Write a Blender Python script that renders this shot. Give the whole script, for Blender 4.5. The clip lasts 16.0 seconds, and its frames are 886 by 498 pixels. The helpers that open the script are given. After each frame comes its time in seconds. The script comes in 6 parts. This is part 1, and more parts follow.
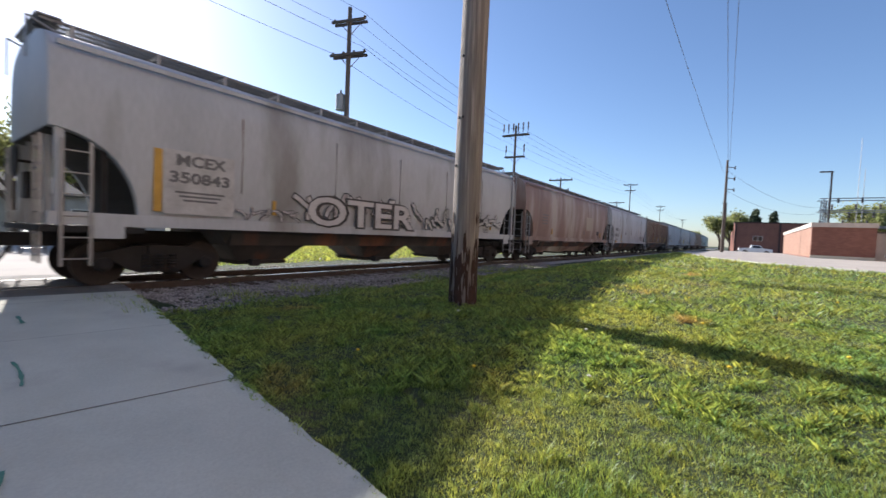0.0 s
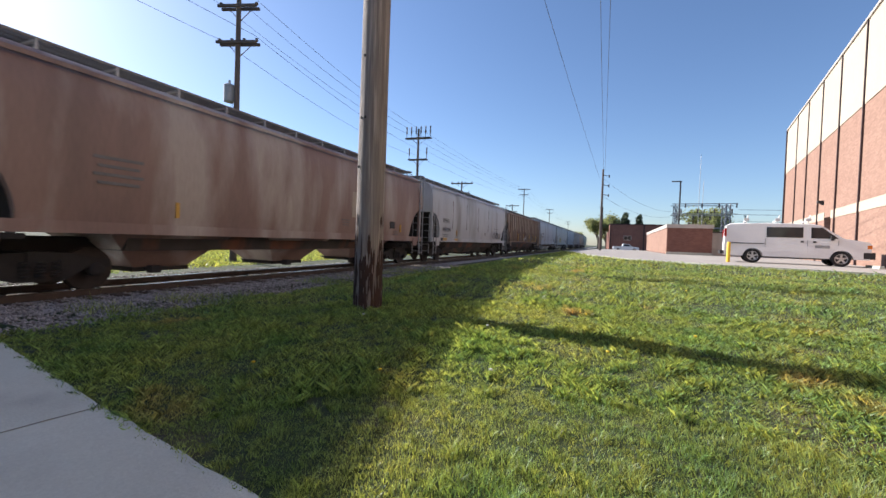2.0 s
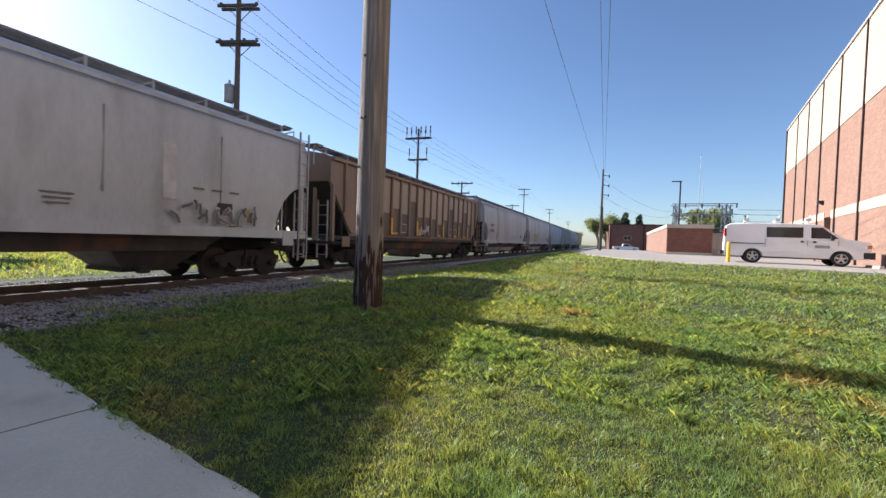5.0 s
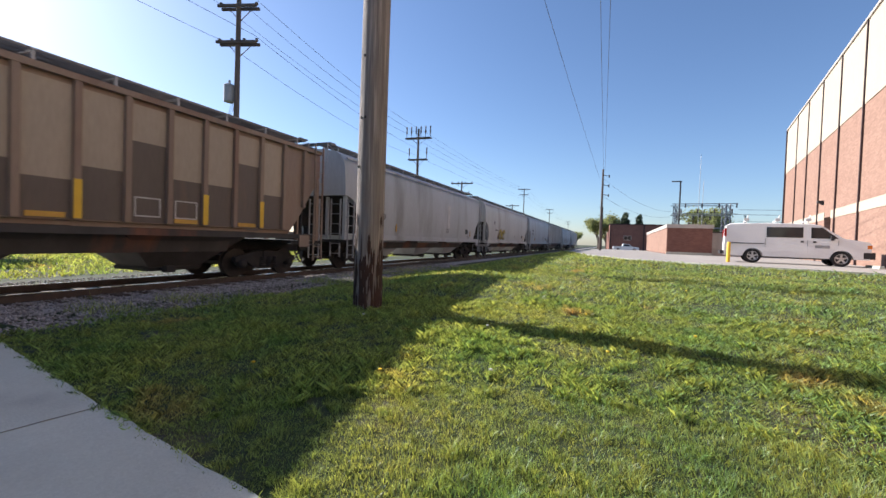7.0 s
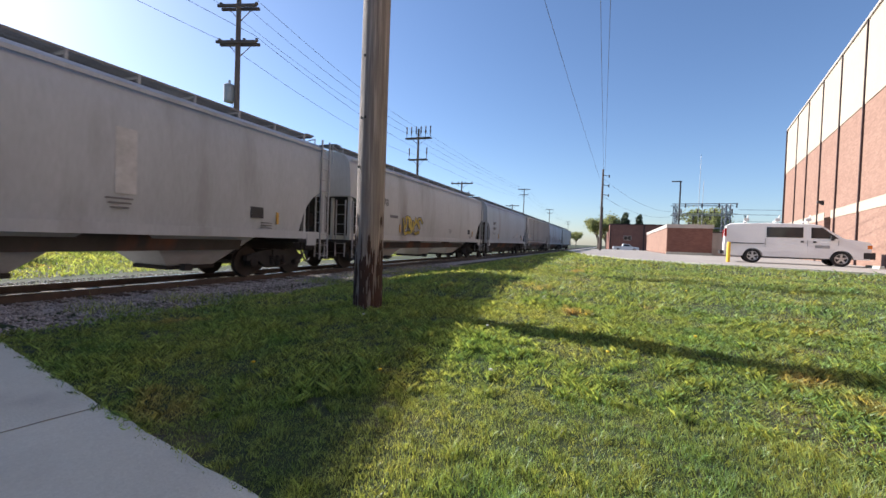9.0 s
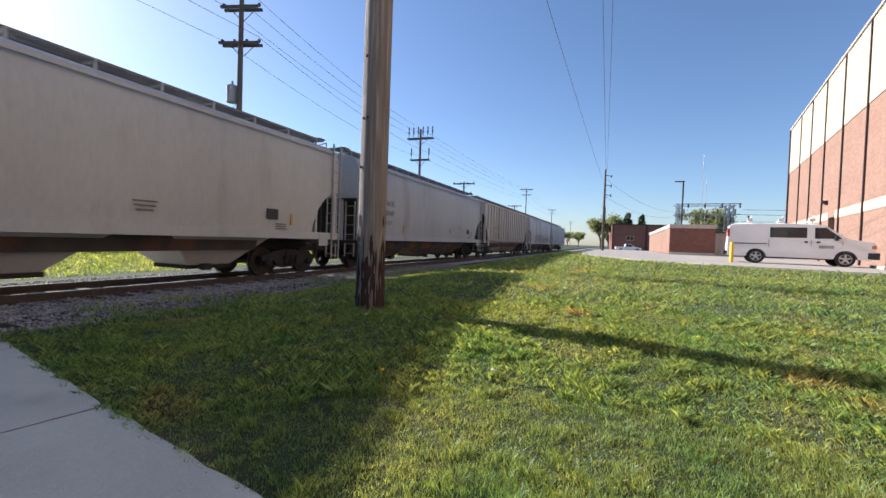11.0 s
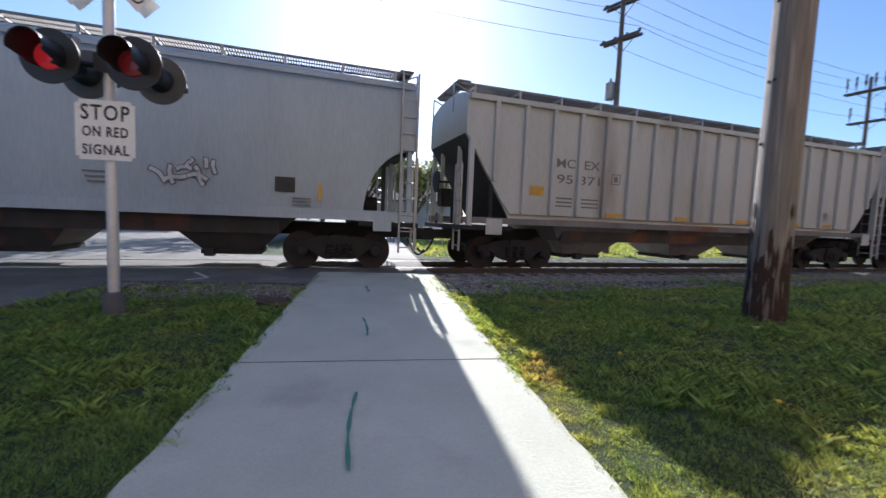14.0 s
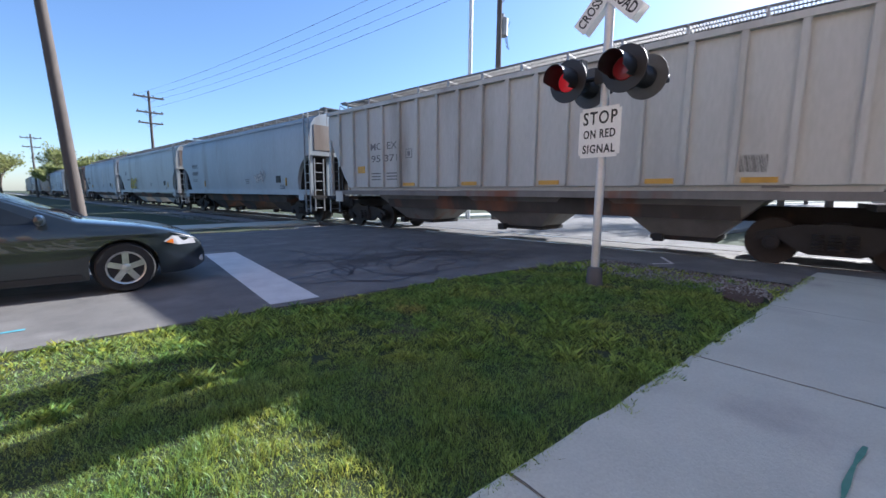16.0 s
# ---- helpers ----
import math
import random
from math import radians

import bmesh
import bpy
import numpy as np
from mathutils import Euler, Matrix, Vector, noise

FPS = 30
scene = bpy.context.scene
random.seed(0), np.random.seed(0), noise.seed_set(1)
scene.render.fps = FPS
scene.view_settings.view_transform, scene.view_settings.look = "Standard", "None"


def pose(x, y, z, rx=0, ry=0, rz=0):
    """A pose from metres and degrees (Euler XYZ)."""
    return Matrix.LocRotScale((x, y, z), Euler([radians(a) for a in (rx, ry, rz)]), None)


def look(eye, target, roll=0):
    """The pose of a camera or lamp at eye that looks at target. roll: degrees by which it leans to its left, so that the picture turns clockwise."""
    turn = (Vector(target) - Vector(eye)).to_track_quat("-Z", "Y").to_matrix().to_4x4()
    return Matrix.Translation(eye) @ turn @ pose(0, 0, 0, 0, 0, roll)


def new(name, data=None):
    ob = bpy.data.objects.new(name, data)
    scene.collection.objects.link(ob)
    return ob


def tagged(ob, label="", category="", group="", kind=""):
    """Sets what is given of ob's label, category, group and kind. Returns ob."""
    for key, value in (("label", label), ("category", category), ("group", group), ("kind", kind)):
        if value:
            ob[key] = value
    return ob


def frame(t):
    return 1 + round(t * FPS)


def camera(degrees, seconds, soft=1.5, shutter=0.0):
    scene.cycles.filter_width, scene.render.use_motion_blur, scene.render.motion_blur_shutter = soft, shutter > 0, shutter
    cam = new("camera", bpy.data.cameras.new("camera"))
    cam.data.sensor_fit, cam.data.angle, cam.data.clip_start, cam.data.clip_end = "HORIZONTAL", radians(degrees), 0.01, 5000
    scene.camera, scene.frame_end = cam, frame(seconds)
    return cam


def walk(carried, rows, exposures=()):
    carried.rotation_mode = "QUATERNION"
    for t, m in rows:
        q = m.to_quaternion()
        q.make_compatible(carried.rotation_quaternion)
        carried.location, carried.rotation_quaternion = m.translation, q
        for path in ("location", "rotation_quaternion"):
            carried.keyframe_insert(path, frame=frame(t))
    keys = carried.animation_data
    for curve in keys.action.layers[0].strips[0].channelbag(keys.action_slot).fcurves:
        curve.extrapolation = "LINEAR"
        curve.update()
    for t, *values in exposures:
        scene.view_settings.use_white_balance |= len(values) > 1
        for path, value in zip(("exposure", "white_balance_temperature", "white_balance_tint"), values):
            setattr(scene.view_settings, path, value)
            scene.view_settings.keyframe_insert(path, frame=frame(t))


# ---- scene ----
cam = camera(94.7, 16.0, soft=1.5, shutter=0.15)
# seconds, yaw, pitch, roll
PATH = [
    (0.0, 32.63, -2.09, -2.5), (0.5, 23.59, -1.52, -2.26), (1.0, 20.22, -1.35, -2.05), (1.5, 19.44, -1.3, -2.01),
    (2.0, 19.3, -1.31, -2.01), (4.0, 19.3, -1.31, -2.01), (6.5, 19.3, -1.31, -2.01), (9.0, 19.3, -1.31, -2.01),
    (11.5, 19.88, -1.26, -1.99), (12.0, 21.93, -1.46, -2.18), (12.5, 26.72, -1.73, -2.25), (13.0, 35.8, -2.28, -2.47),
    (13.5, 49.58, -3.32, -2.94), (14.0, 68.4, -4.27, -2.37), (14.5, 87.9, -5.74, -2.13), (15.0, 106.71, -6.9, -1.73),
    (15.5, 120.52, -7.55, -1.01), (16.0, 128.07, -7.78, -0.45)]
EYE = (0.0, 0.0, 1.4)
walk(cam, [(t, pose(*EYE, 90 + p, r, y)) for t, y, p, r in PATH], exposures=[(0.0, 1.06, 6200, 15), (1.0, 0.99, 6200, 15), (12.5, 0.99, 6150, 15), (14.0, 1.04, 5800, 14), (14.5, 1.12, 5500, 14), (15.0, 1.24, 5550, 14), (16.0, 1.36, 5650, 14)])

# ---- light ----
SUN_AZ, SUN_EL = 77.0, 28.6
world = bpy.data.worlds.new("world")
scene.world = world
world.use_nodes = True
wn = world.node_tree
sky = wn.nodes.new("ShaderNodeTexSky")
sky.sky_type, sky.sun_disc = "NISHITA", False
sky.sun_elevation, sky.sun_rotation = radians(SUN_EL), radians(-SUN_AZ)
sky.air_density, sky.dust_density, sky.ozone_density = 1.0, 0.5, 4.0
wn.links.new(sky.outputs[0], wn.nodes["Background"].inputs[0])
wn.nodes["Background"].inputs[1].default_value = 0.082
sun_dir = Vector((-math.sin(radians(SUN_AZ)) * math.cos(radians(SUN_EL)), math.cos(radians(SUN_AZ)) * math.cos(radians(SUN_EL)), math.sin(radians(SUN_EL))))
sun = new("sun", bpy.data.lights.new("sun", "SUN"))
sun.data.energy, sun.data.angle, sun.data.color = 5.0, radians(0.5), (1.0, 0.93, 0.82)
sun.matrix_basis = look(sun_dir * 100, (0, 0, 0))


# ---- materials ----
def mat(name, c1, c2=None, rough=0.6, metal=0.0, scale=3.0, fine=40.0, bump=0.15, streak=False, stain=None, stain_at=0.62, island=0.0, obj=0.0, translucent=0.0, through_tint=(1, 1, 1), spec=0.5):
    """A surface with broad and fine variation; stain adds patches of a third colour."""
    m = bpy.data.materials.new(name)
    m.use_nodes = True
    nt = m.node_tree
    N, L = nt.nodes, nt.links
    b = N["Principled BSDF"]
    c2 = c2 or tuple(v * 0.72 for v in c1)
    tc = N.new("ShaderNodeTexCoord")
    mp = N.new("ShaderNodeMapping")
    L.new(tc.outputs["Object"], mp.inputs[0])
    mp.inputs["Scale"].default_value = (1, 1, 0.22 if streak is True else streak or 1)
    n1, n2 = N.new("ShaderNodeTexNoise"), N.new("ShaderNodeTexNoise")
    for n, s, d in ((n1, scale, 5), (n2, fine, 4)):
        n.inputs["Scale"].default_value, n.inputs["Detail"].default_value = s, d
        n.inputs["Roughness"].default_value = 0.62
        L.new(mp.outputs[0], n.inputs["Vector"])
    r1 = N.new("ShaderNodeMapRange")
    r1.inputs[1].default_value, r1.inputs[2].default_value = 0.34, 0.68
    L.new(n1.outputs[0], r1.inputs[0])
    mix = N.new("ShaderNodeMix")
    mix.data_type = "RGBA"
    mix.inputs[6].default_value, mix.inputs[7].default_value = (*c1, 1), (*c2, 1)
    L.new(r1.outputs[0], mix.inputs[0])
    out = mix.outputs[2]
    if stain:
        n3 = N.new("ShaderNodeTexNoise")
        n3.inputs["Scale"].default_value, n3.inputs["Detail"].default_value = scale * 0.7, 8
        L.new(mp.outputs[0], n3.inputs["Vector"])
        r3 = N.new("ShaderNodeMapRange")
        r3.inputs[1].default_value, r3.inputs[2].default_value = stain_at - 0.05, stain_at + 0.09
        L.new(n3.outputs[0], r3.inputs[0])
        mx = N.new("ShaderNodeMix")
        mx.data_type = "RGBA"
        mx.inputs[7].default_value = (*stain, 1)
        L.new(r3.outputs[0], mx.inputs[0])
        L.new(out, mx.inputs[6])
        out = mx.outputs[2]
    hsv = N.new("ShaderNodeHueSaturation")
    L.new(out, hsv.inputs["Color"])
    fv = N.new("ShaderNodeMapRange")
    fv.inputs[3].default_value, fv.inputs[4].default_value = 0.82, 1.18
    L.new(n2.outputs[0], fv.inputs[0])
    val = fv.outputs[0]
    if island or obj:
        src = N.new("ShaderNodeNewGeometry").outputs["Random Per Island"] if island else N.new("ShaderNodeObjectInfo").outputs["Random"]
        a = island or obj
        ir = N.new("ShaderNodeMapRange")
        ir.inputs[3].default_value, ir.inputs[4].default_value = 1 - a, 1 + a
        L.new(src, ir.inputs[0])
        mm = N.new("ShaderNodeMath")
        mm.operation = "MULTIPLY"
        L.new(val, mm.inputs[0])
        L.new(ir.outputs[0], mm.inputs[1])
        val = mm.outputs[0]
    L.new(val, hsv.inputs["Value"])
    L.new(hsv.outputs[0], b.inputs["Base Color"])
    b.inputs["Roughness"].default_value, b.inputs["Metallic"].default_value = rough, metal
    b.inputs["Specular IOR Level"].default_value = spec
    if bump:
        bp = N.new("ShaderNodeBump")
        bp.inputs["Strength"].default_value, bp.inputs["Distance"].default_value = bump, 0.02
        L.new(n2.outputs[0], bp.inputs["Height"])
        L.new(bp.outputs[0], b.inputs["Normal"])
    if translucent:
        tr = N.new("ShaderNodeBsdfTranslucent")
        tint = N.new("ShaderNodeMix")
        tint.data_type, tint.blend_type = "RGBA", "MULTIPLY"
        tint.inputs[0].default_value, tint.inputs[7].default_value = 1.0, (*through_tint, 1)
        L.new(hsv.outputs[0], tint.inputs[6])
        L.new(tint.outputs[2], tr.inputs[0])
        ms = N.new("ShaderNodeMixShader")
        ms.inputs[0].default_value = translucent
        L.new(b.outputs[0], ms.inputs[1])
        L.new(tr.outputs[0], ms.inputs[2])
        L.new(ms.outputs[0], N["Material Output"].inputs[0])
    return m


def glow(name, c, strength):
    m = bpy.data.materials.new(name)
    m.use_nodes = True
    b = m.node_tree.nodes["Principled BSDF"]
    b.inputs["Base Color"].default_value = (*c, 1)
    b.inputs["Emission Color"].default_value = (*c, 1)
    b.inputs["Emission Strength"].default_value = strength
    b.inputs["Roughness"].default_value = 0.25
    return m


def brick_mat(name, c1, c2, mortar):
    m = mat(name, c1, c2, rough=0.9, scale=0.6, bump=0.0)
    nt = m.node_tree
    N, L = nt.nodes, nt.links
    b = N["Principled BSDF"]
    tc = N.new("ShaderNodeTexCoord")
    sp, cb = N.new("ShaderNodeSeparateXYZ"), N.new("ShaderNodeCombineXYZ")
    L.new(tc.outputs["Object"], sp.inputs[0])
    ad = N.new("ShaderNodeMath")
    L.new(sp.outputs[0], ad.inputs[0])
    L.new(sp.outputs[1], ad.inputs[1])
    L.new(ad.outputs[0], cb.inputs[0])
    L.new(sp.outputs[2], cb.inputs[1])
    bt = N.new("ShaderNodeTexBrick")
    L.new(cb.outputs[0], bt.inputs["Vector"])
    bt.inputs["Scale"].default_value = 1.0
    bt.inputs["Brick Width"].default_value, bt.inputs["Row Height"].default_value = 0.3, 0.1
    bt.inputs["Mortar Size"].default_value = 0.006
    bt.inputs["Color1"].default_value, bt.inputs["Color2"].default_value = (1, 1, 1, 1), (0.78, 0.76, 0.76, 1)
    bt.inputs["Mortar"].default_value = (*mortar, 1)
    mx = N.new("ShaderNodeMix")
    mx.data_type, mx.blend_type = "RGBA", "MULTIPLY"
    mx.inputs[0].default_value = 1.0
    src = b.inputs["Base Color"].links[0].from_socket
    L.new(src, mx.inputs[6])
    L.new(bt.outputs[0], mx.inputs[7])
    L.new(mx.outputs[2], b.inputs["Base Color"])
    return m


M = {}
M["soil"] = mat("lawn_soil", (0.022, 0.042, 0.012), (0.04, 0.048, 0.018), rough=1, scale=1.3, fine=25, bump=0.8, stain=(0.085, 0.065, 0.04))
M["grass"] = mat("grass_blades", (0.105, 0.24, 0.08), (0.21, 0.315, 0.105), rough=0.42, scale=1.1, fine=6, bump=0, island=0.75, translucent=0.45, through_tint=(2.8, 1.65, 0.8), stain=(0.30, 0.27, 0.13), stain_at=0.67)
M["concrete"] = mat("sidewalk_concrete", (0.54, 0.55, 0.465), (0.46, 0.47, 0.395), rough=0.92, scale=1.1, fine=55, bump=0.35, stain=(0.36, 0.35, 0.31), stain_at=0.63)
M["asphalt"] = mat("road_asphalt", (0.175, 0.17, 0.16), (0.12, 0.117, 0.112), rough=0.9, scale=1.6, fine=95, bump=0.6, stain=(0.205, 0.20, 0.19), stain_at=0.6)
M["lot"] = mat("lot_concrete", (0.36, 0.335, 0.30), (0.30, 0.28, 0.26), rough=0.95, scale=0.5, fine=20, bump=0.2)
M["ballast"] = mat("ballast_stone", (0.36, 0.345, 0.33), (0.22, 0.21, 0.20), rough=0.95, scale=4, fine=30, bump=0.6, island=0.45)
M["dirt"] = mat("dirt", (0.17, 0.135, 0.10), (0.11, 0.085, 0.06), rough=1, scale=3, fine=30, bump=0.6)
M["bare"] = mat("damp_brown_earth", (0.095, 0.06, 0.042), (0.06, 0.04, 0.03), rough=1, scale=5, fine=40, bump=0.7)
M["joint_dirt"] = mat("joint_dirt", (0.17, 0.155, 0.13), (0.09, 0.08, 0.066), rough=1, scale=6, fine=40, bump=0.3)
M["rail"] = mat("rail_steel", (0.085, 0.065, 0.055), (0.06, 0.048, 0.04), rough=0.6, metal=0.4, scale=5)
M["rail_top"] = mat("polished_rail_head", (0.62, 0.61, 0.6), rough=0.22, metal=1, scale=6, bump=0)
M["tie"] = mat("tie_wood", (0.085, 0.065, 0.05), rough=0.95, scale=4, obj=0.25)
M["wood"] = mat("pole_wood", (0.27, 0.242, 0.222), (0.165, 0.145, 0.13), rough=0.92, scale=34, fine=90, bump=1.0, streak=0.035, stain=(0.36, 0.322, 0.29), stain_at=0.57)
M["woodfar"] = mat("weathered_pole_wood", (0.12, 0.10, 0.085), (0.08, 0.068, 0.06), rough=0.9, scale=5, streak=True)
M["bark_black"] = mat("creosote_stain", (0.03, 0.018, 0.014), (0.06, 0.032, 0.022), rough=0.95, scale=8, bump=0.5)
M["brick"] = brick_mat("red_brick", (0.335, 0.207, 0.152), (0.295, 0.178, 0.13), (0.8, 0.78, 0.74))
M["brick_dark"] = brick_mat("brown_brick", (0.24, 0.115, 0.085), (0.19, 0.09, 0.07), (0.85, 0.8, 0.75))
M["cream"] = mat("cream_panel", (0.44, 0.385, 0.30), (0.40, 0.352, 0.28), rough=0.85, scale=0.4, fine=12, bump=0.05)
M["joint"] = mat("dark_joint", (0.055, 0.03, 0.03), rough=0.7, scale=2)
M["van"] = mat("white_van_paint", (0.78, 0.78, 0.77), (0.72, 0.72, 0.71), rough=0.25, scale=1, bump=0)
M["glass"] = mat("tinted_glass", (0.012, 0.015, 0.018), (0.02, 0.024, 0.028), rough=0.06, scale=1, bump=0)
M["tyre"] = mat("tyre_rubber", (0.022, 0.022, 0.023), rough=0.85, scale=9)
M["rim"] = mat("wheel_alloy", (0.55, 0.55, 0.56), rough=0.3, metal=0.9, scale=8, bump=0)
M["trim_black"] = mat("black_plastic", (0.025, 0.025, 0.027), rough=0.55, scale=6)
M["chrome"] = mat("bright_metal", (0.7, 0.7, 0.7), rough=0.18, metal=1, scale=5, bump=0)
M["car"] = mat("dark_green_car_paint", (0.012, 0.018, 0.022), (0.015, 0.021, 0.026), rough=0.3, scale=2, bump=0, spec=0.4)
M["car"].node_tree.nodes["Principled BSDF"].inputs["Coat Weight"].default_value = 1.0
M["car"].node_tree.nodes["Principled BSDF"].inputs["Coat Roughness"].default_value = 0.03
M["red_lens"] = mat("red_tail_lens", (0.45, 0.02, 0.02), rough=0.2, bump=0)
M["amber"] = mat("amber_lens", (0.7, 0.2, 0.03), rough=0.2, bump=0)
M["lens"] = mat("clear_lens", (0.5, 0.5, 0.52), rough=0.08, bump=0)
M["white_paint"] = mat("white_road_paint", (0.66, 0.65, 0.62), (0.55, 0.54, 0.52), rough=0.8, scale=2.5, fine=50, bump=0.2, stain=(0.2, 0.195, 0.19), stain_at=0.68)
M["green_paint"] = mat("green_survey_paint", (0.05, 0.20, 0.14), (0.10, 0.24, 0.18), rough=0.8, scale=8)
M["cyan_paint"] = mat("blue_survey_paint", (0.05, 0.32, 0.42), (0.12, 0.36, 0.42), rough=0.8, scale=8)
M["crack"] = mat("tar_seal", (0.022, 0.022, 0.024), rough=0.5, scale=5)
M["alu"] = mat("painted_aluminium_mast", (0.62, 0.62, 0.61), (0.55, 0.55, 0.54), rough=0.4, metal=0.3, scale=4, bump=0.05)
M["disc_grey"] = mat("weathered_disc_grey", (0.10, 0.10, 0.105), (0.075, 0.075, 0.08), rough=0.7, scale=4, bump=0)
M["sign"] = mat("white_sign_sheet", (0.78, 0.78, 0.76), (0.72, 0.72, 0.7), rough=0.45, scale=3, bump=0)
M["black"] = mat("black_enamel", (0.018, 0.018, 0.02), rough=0.5, scale=4, bump=0.05)
M["ink"] = mat("black_lettering", (0.03, 0.03, 0.03), rough=0.6, scale=4, bump=0)
M["red_light"] = glow("lit_red_roundel", (0.28, 0.01, 0.014), 0.32)
M["red_dim"] = glow("dim_red_roundel", (0.16, 0.012, 0.016), 0.06)
M["yellow"] = mat("yellow_paint", (0.78, 0.50, 0.04), (0.7, 0.43, 0.04), rough=0.6, scale=4, bump=0.05)
M["orange"] = mat("orange_reflector", (0.62, 0.36, 0.06), rough=0.5, bump=0)
# also on the end slope sheets, where its near-black carries the recess shadow
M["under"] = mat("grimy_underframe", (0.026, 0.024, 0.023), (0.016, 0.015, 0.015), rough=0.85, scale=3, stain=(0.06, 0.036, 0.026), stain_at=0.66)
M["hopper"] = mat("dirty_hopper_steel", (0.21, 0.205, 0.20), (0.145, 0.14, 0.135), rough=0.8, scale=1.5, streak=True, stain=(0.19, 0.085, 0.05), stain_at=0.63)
M["hopper_dark"] = mat("dark_rusty_hopper_steel", (0.068, 0.063, 0.06), (0.042, 0.039, 0.037), rough=0.8, scale=1.5, streak=True, stain=(0.17, 0.075, 0.045), stain_at=0.6)
M["wheel"] = mat("wheel_steel", (0.036, 0.03, 0.027), (0.024, 0.021, 0.019), rough=0.6, metal=0.4, scale=6)
M["grating"] = mat("galvanised_grating", (0.20, 0.20, 0.20), (0.15, 0.15, 0.15), rough=0.6, metal=0.3, scale=4, bump=0)
M["galv"] = mat("galvanised_steel", (0.36, 0.37, 0.38), (0.29, 0.30, 0.31), rough=0.5, metal=0.6, scale=3, bump=0)
M["wire"] = mat("cable", (0.05, 0.052, 0.055), rough=0.6, bump=0)
M["insul"] = mat("insulator", (0.10, 0.085, 0.08), rough=0.3, bump=0)
M["trans"] = mat("transformer_grey", (0.33, 0.35, 0.36), rough=0.5, bump=0.05)
M["leaf"] = mat("spring_leaves", (0.24, 0.275, 0.09), (0.33, 0.335, 0.14), rough=0.6, scale=0.5, fine=4, bump=0, island=0.4, translucent=0.55)
M["needle"] = mat("conifer_needles", (0.035, 0.06, 0.028), (0.05, 0.075, 0.03), rough=0.7, scale=0.5, fine=4, bump=0, island=0.35)
M["bark"] = mat("tree_bark", (0.12, 0.095, 0.075), (0.08, 0.062, 0.05), rough=0.95, scale=4, bump=0.5, streak=True)
M["dandelion"] = mat("dandelion_yellow", (0.8, 0.55, 0.02), rough=0.7, bump=0)
M["clover"] = mat("seed_head_white", (0.6, 0.6, 0.55), rough=0.8, bump=0)
M["flashing"] = mat("pale_metal_coping", (0.55, 0.5, 0.44), rough=0.6, scale=1, bump=0)
M["siding"] = mat("pale_siding", (0.5, 0.5, 0.48), rough=0.8, scale=1)
M["roofing"] = mat("roof_shingle", (0.11, 0.10, 0.095), rough=0.9, scale=3)


# ---- building blocks ----
def box(bm, x0, x1, y0, y1, z0, z1, m=None):
    vs = [bm.verts.new(Vector((x, y, z))) for z in (z0, z1) for y in (y0, y1) for x in (x0, x1)]
    for f in ((0, 2, 3, 1), (4, 5, 7, 6), (0, 1, 5, 4), (2, 6, 7, 3), (0, 4, 6, 2), (1, 3, 7, 5)):
        bm.faces.new([vs[i] for i in f])
    if m:
        for v in vs:
            v.co = m @ v.co
    return vs


def bar(bm, a, b, r0, r1=None, n=8, caps=True):
    """A tapered round bar from a to b."""
    a, b = Vector(a), Vector(b)
    r1 = r0 if r1 is None else r1
    q = (b - a).to_track_quat("Z", "Y").to_matrix()
    rings = []
    for c, r in ((a, r0), (b, r1)):
        rings.append([bm.verts.new(c + q @ Vector((r * math.cos(2 * math.pi * i / n), r * math.sin(2 * math.pi * i / n), 0))) for i in range(n)])
    for i in range(n):
        bm.faces.new((rings[0][i], rings[0][(i + 1) % n], rings[1][(i + 1) % n], rings[1][i]))
    if caps:
        bm.faces.new(rings[0][::-1])
        bm.faces.new(rings[1])


def lathe(bm, profile, centre, axis, n=24):
    """Turns (along, radius) pairs round an axis through centre."""
    q = Vector(axis).to_track_quat("Z", "Y").to_matrix()
    rings = []
    for z, r in profile:
        rings.append([bm.verts.new(Vector(centre) + q @ Vector((r * math.cos(2 * math.pi * i / n), r * math.sin(2 * math.pi * i / n), z))) for i in range(n)])
    for a, b in zip(rings, rings[1:]):
        for i in range(n):
            bm.faces.new((a[i], a[(i + 1) % n], b[(i + 1) % n], b[i]))
    bm.faces.new(rings[0][::-1])
    bm.faces.new(rings[-1])


def prism(bm, pts, y0, y1, swap=None):
    """A polygon in x, z drawn out from y0 to y1; swap places the three numbers."""
    place = swap or (lambda x, y, z: (x, y, z))
    a = [bm.verts.new(place(x, y0, z)) for x, z in pts]
    b = [bm.verts.new(place(x, y1, z)) for x, z in pts]
    n = len(pts)
    for i in range(n):
        bm.faces.new((a[i], a[(i + 1) % n], b[(i + 1) % n], b[i]))
    bm.faces.new(a[::-1])
    bm.faces.new(b)


def mesh_of(bm, name, material, smooth=False, bevel=0.0):
    if bevel:
        bmesh.ops.bevel(bm, geom=[e for e in bm.edges], offset=bevel, segments=2, affect="EDGES", clamp_overlap=True)
    bmesh.ops.recalc_face_normals(bm, faces=bm.faces)
    me = bpy.data.meshes.new(name)
    bm.to_mesh(me)
    bm.free()
    me.materials.append(material)
    if smooth:
        me.polygons.foreach_set("use_smooth", [True] * len(me.polygons))
        me.set_sharp_from_angle(angle=radians(38))
    return me


def part(name, bm, material, parent, label="", smooth=False, bevel=0.0):
    ob = new(name, mesh_of(bm, name, material, smooth, bevel))
    ob.parent = parent
    return tagged(ob, label)


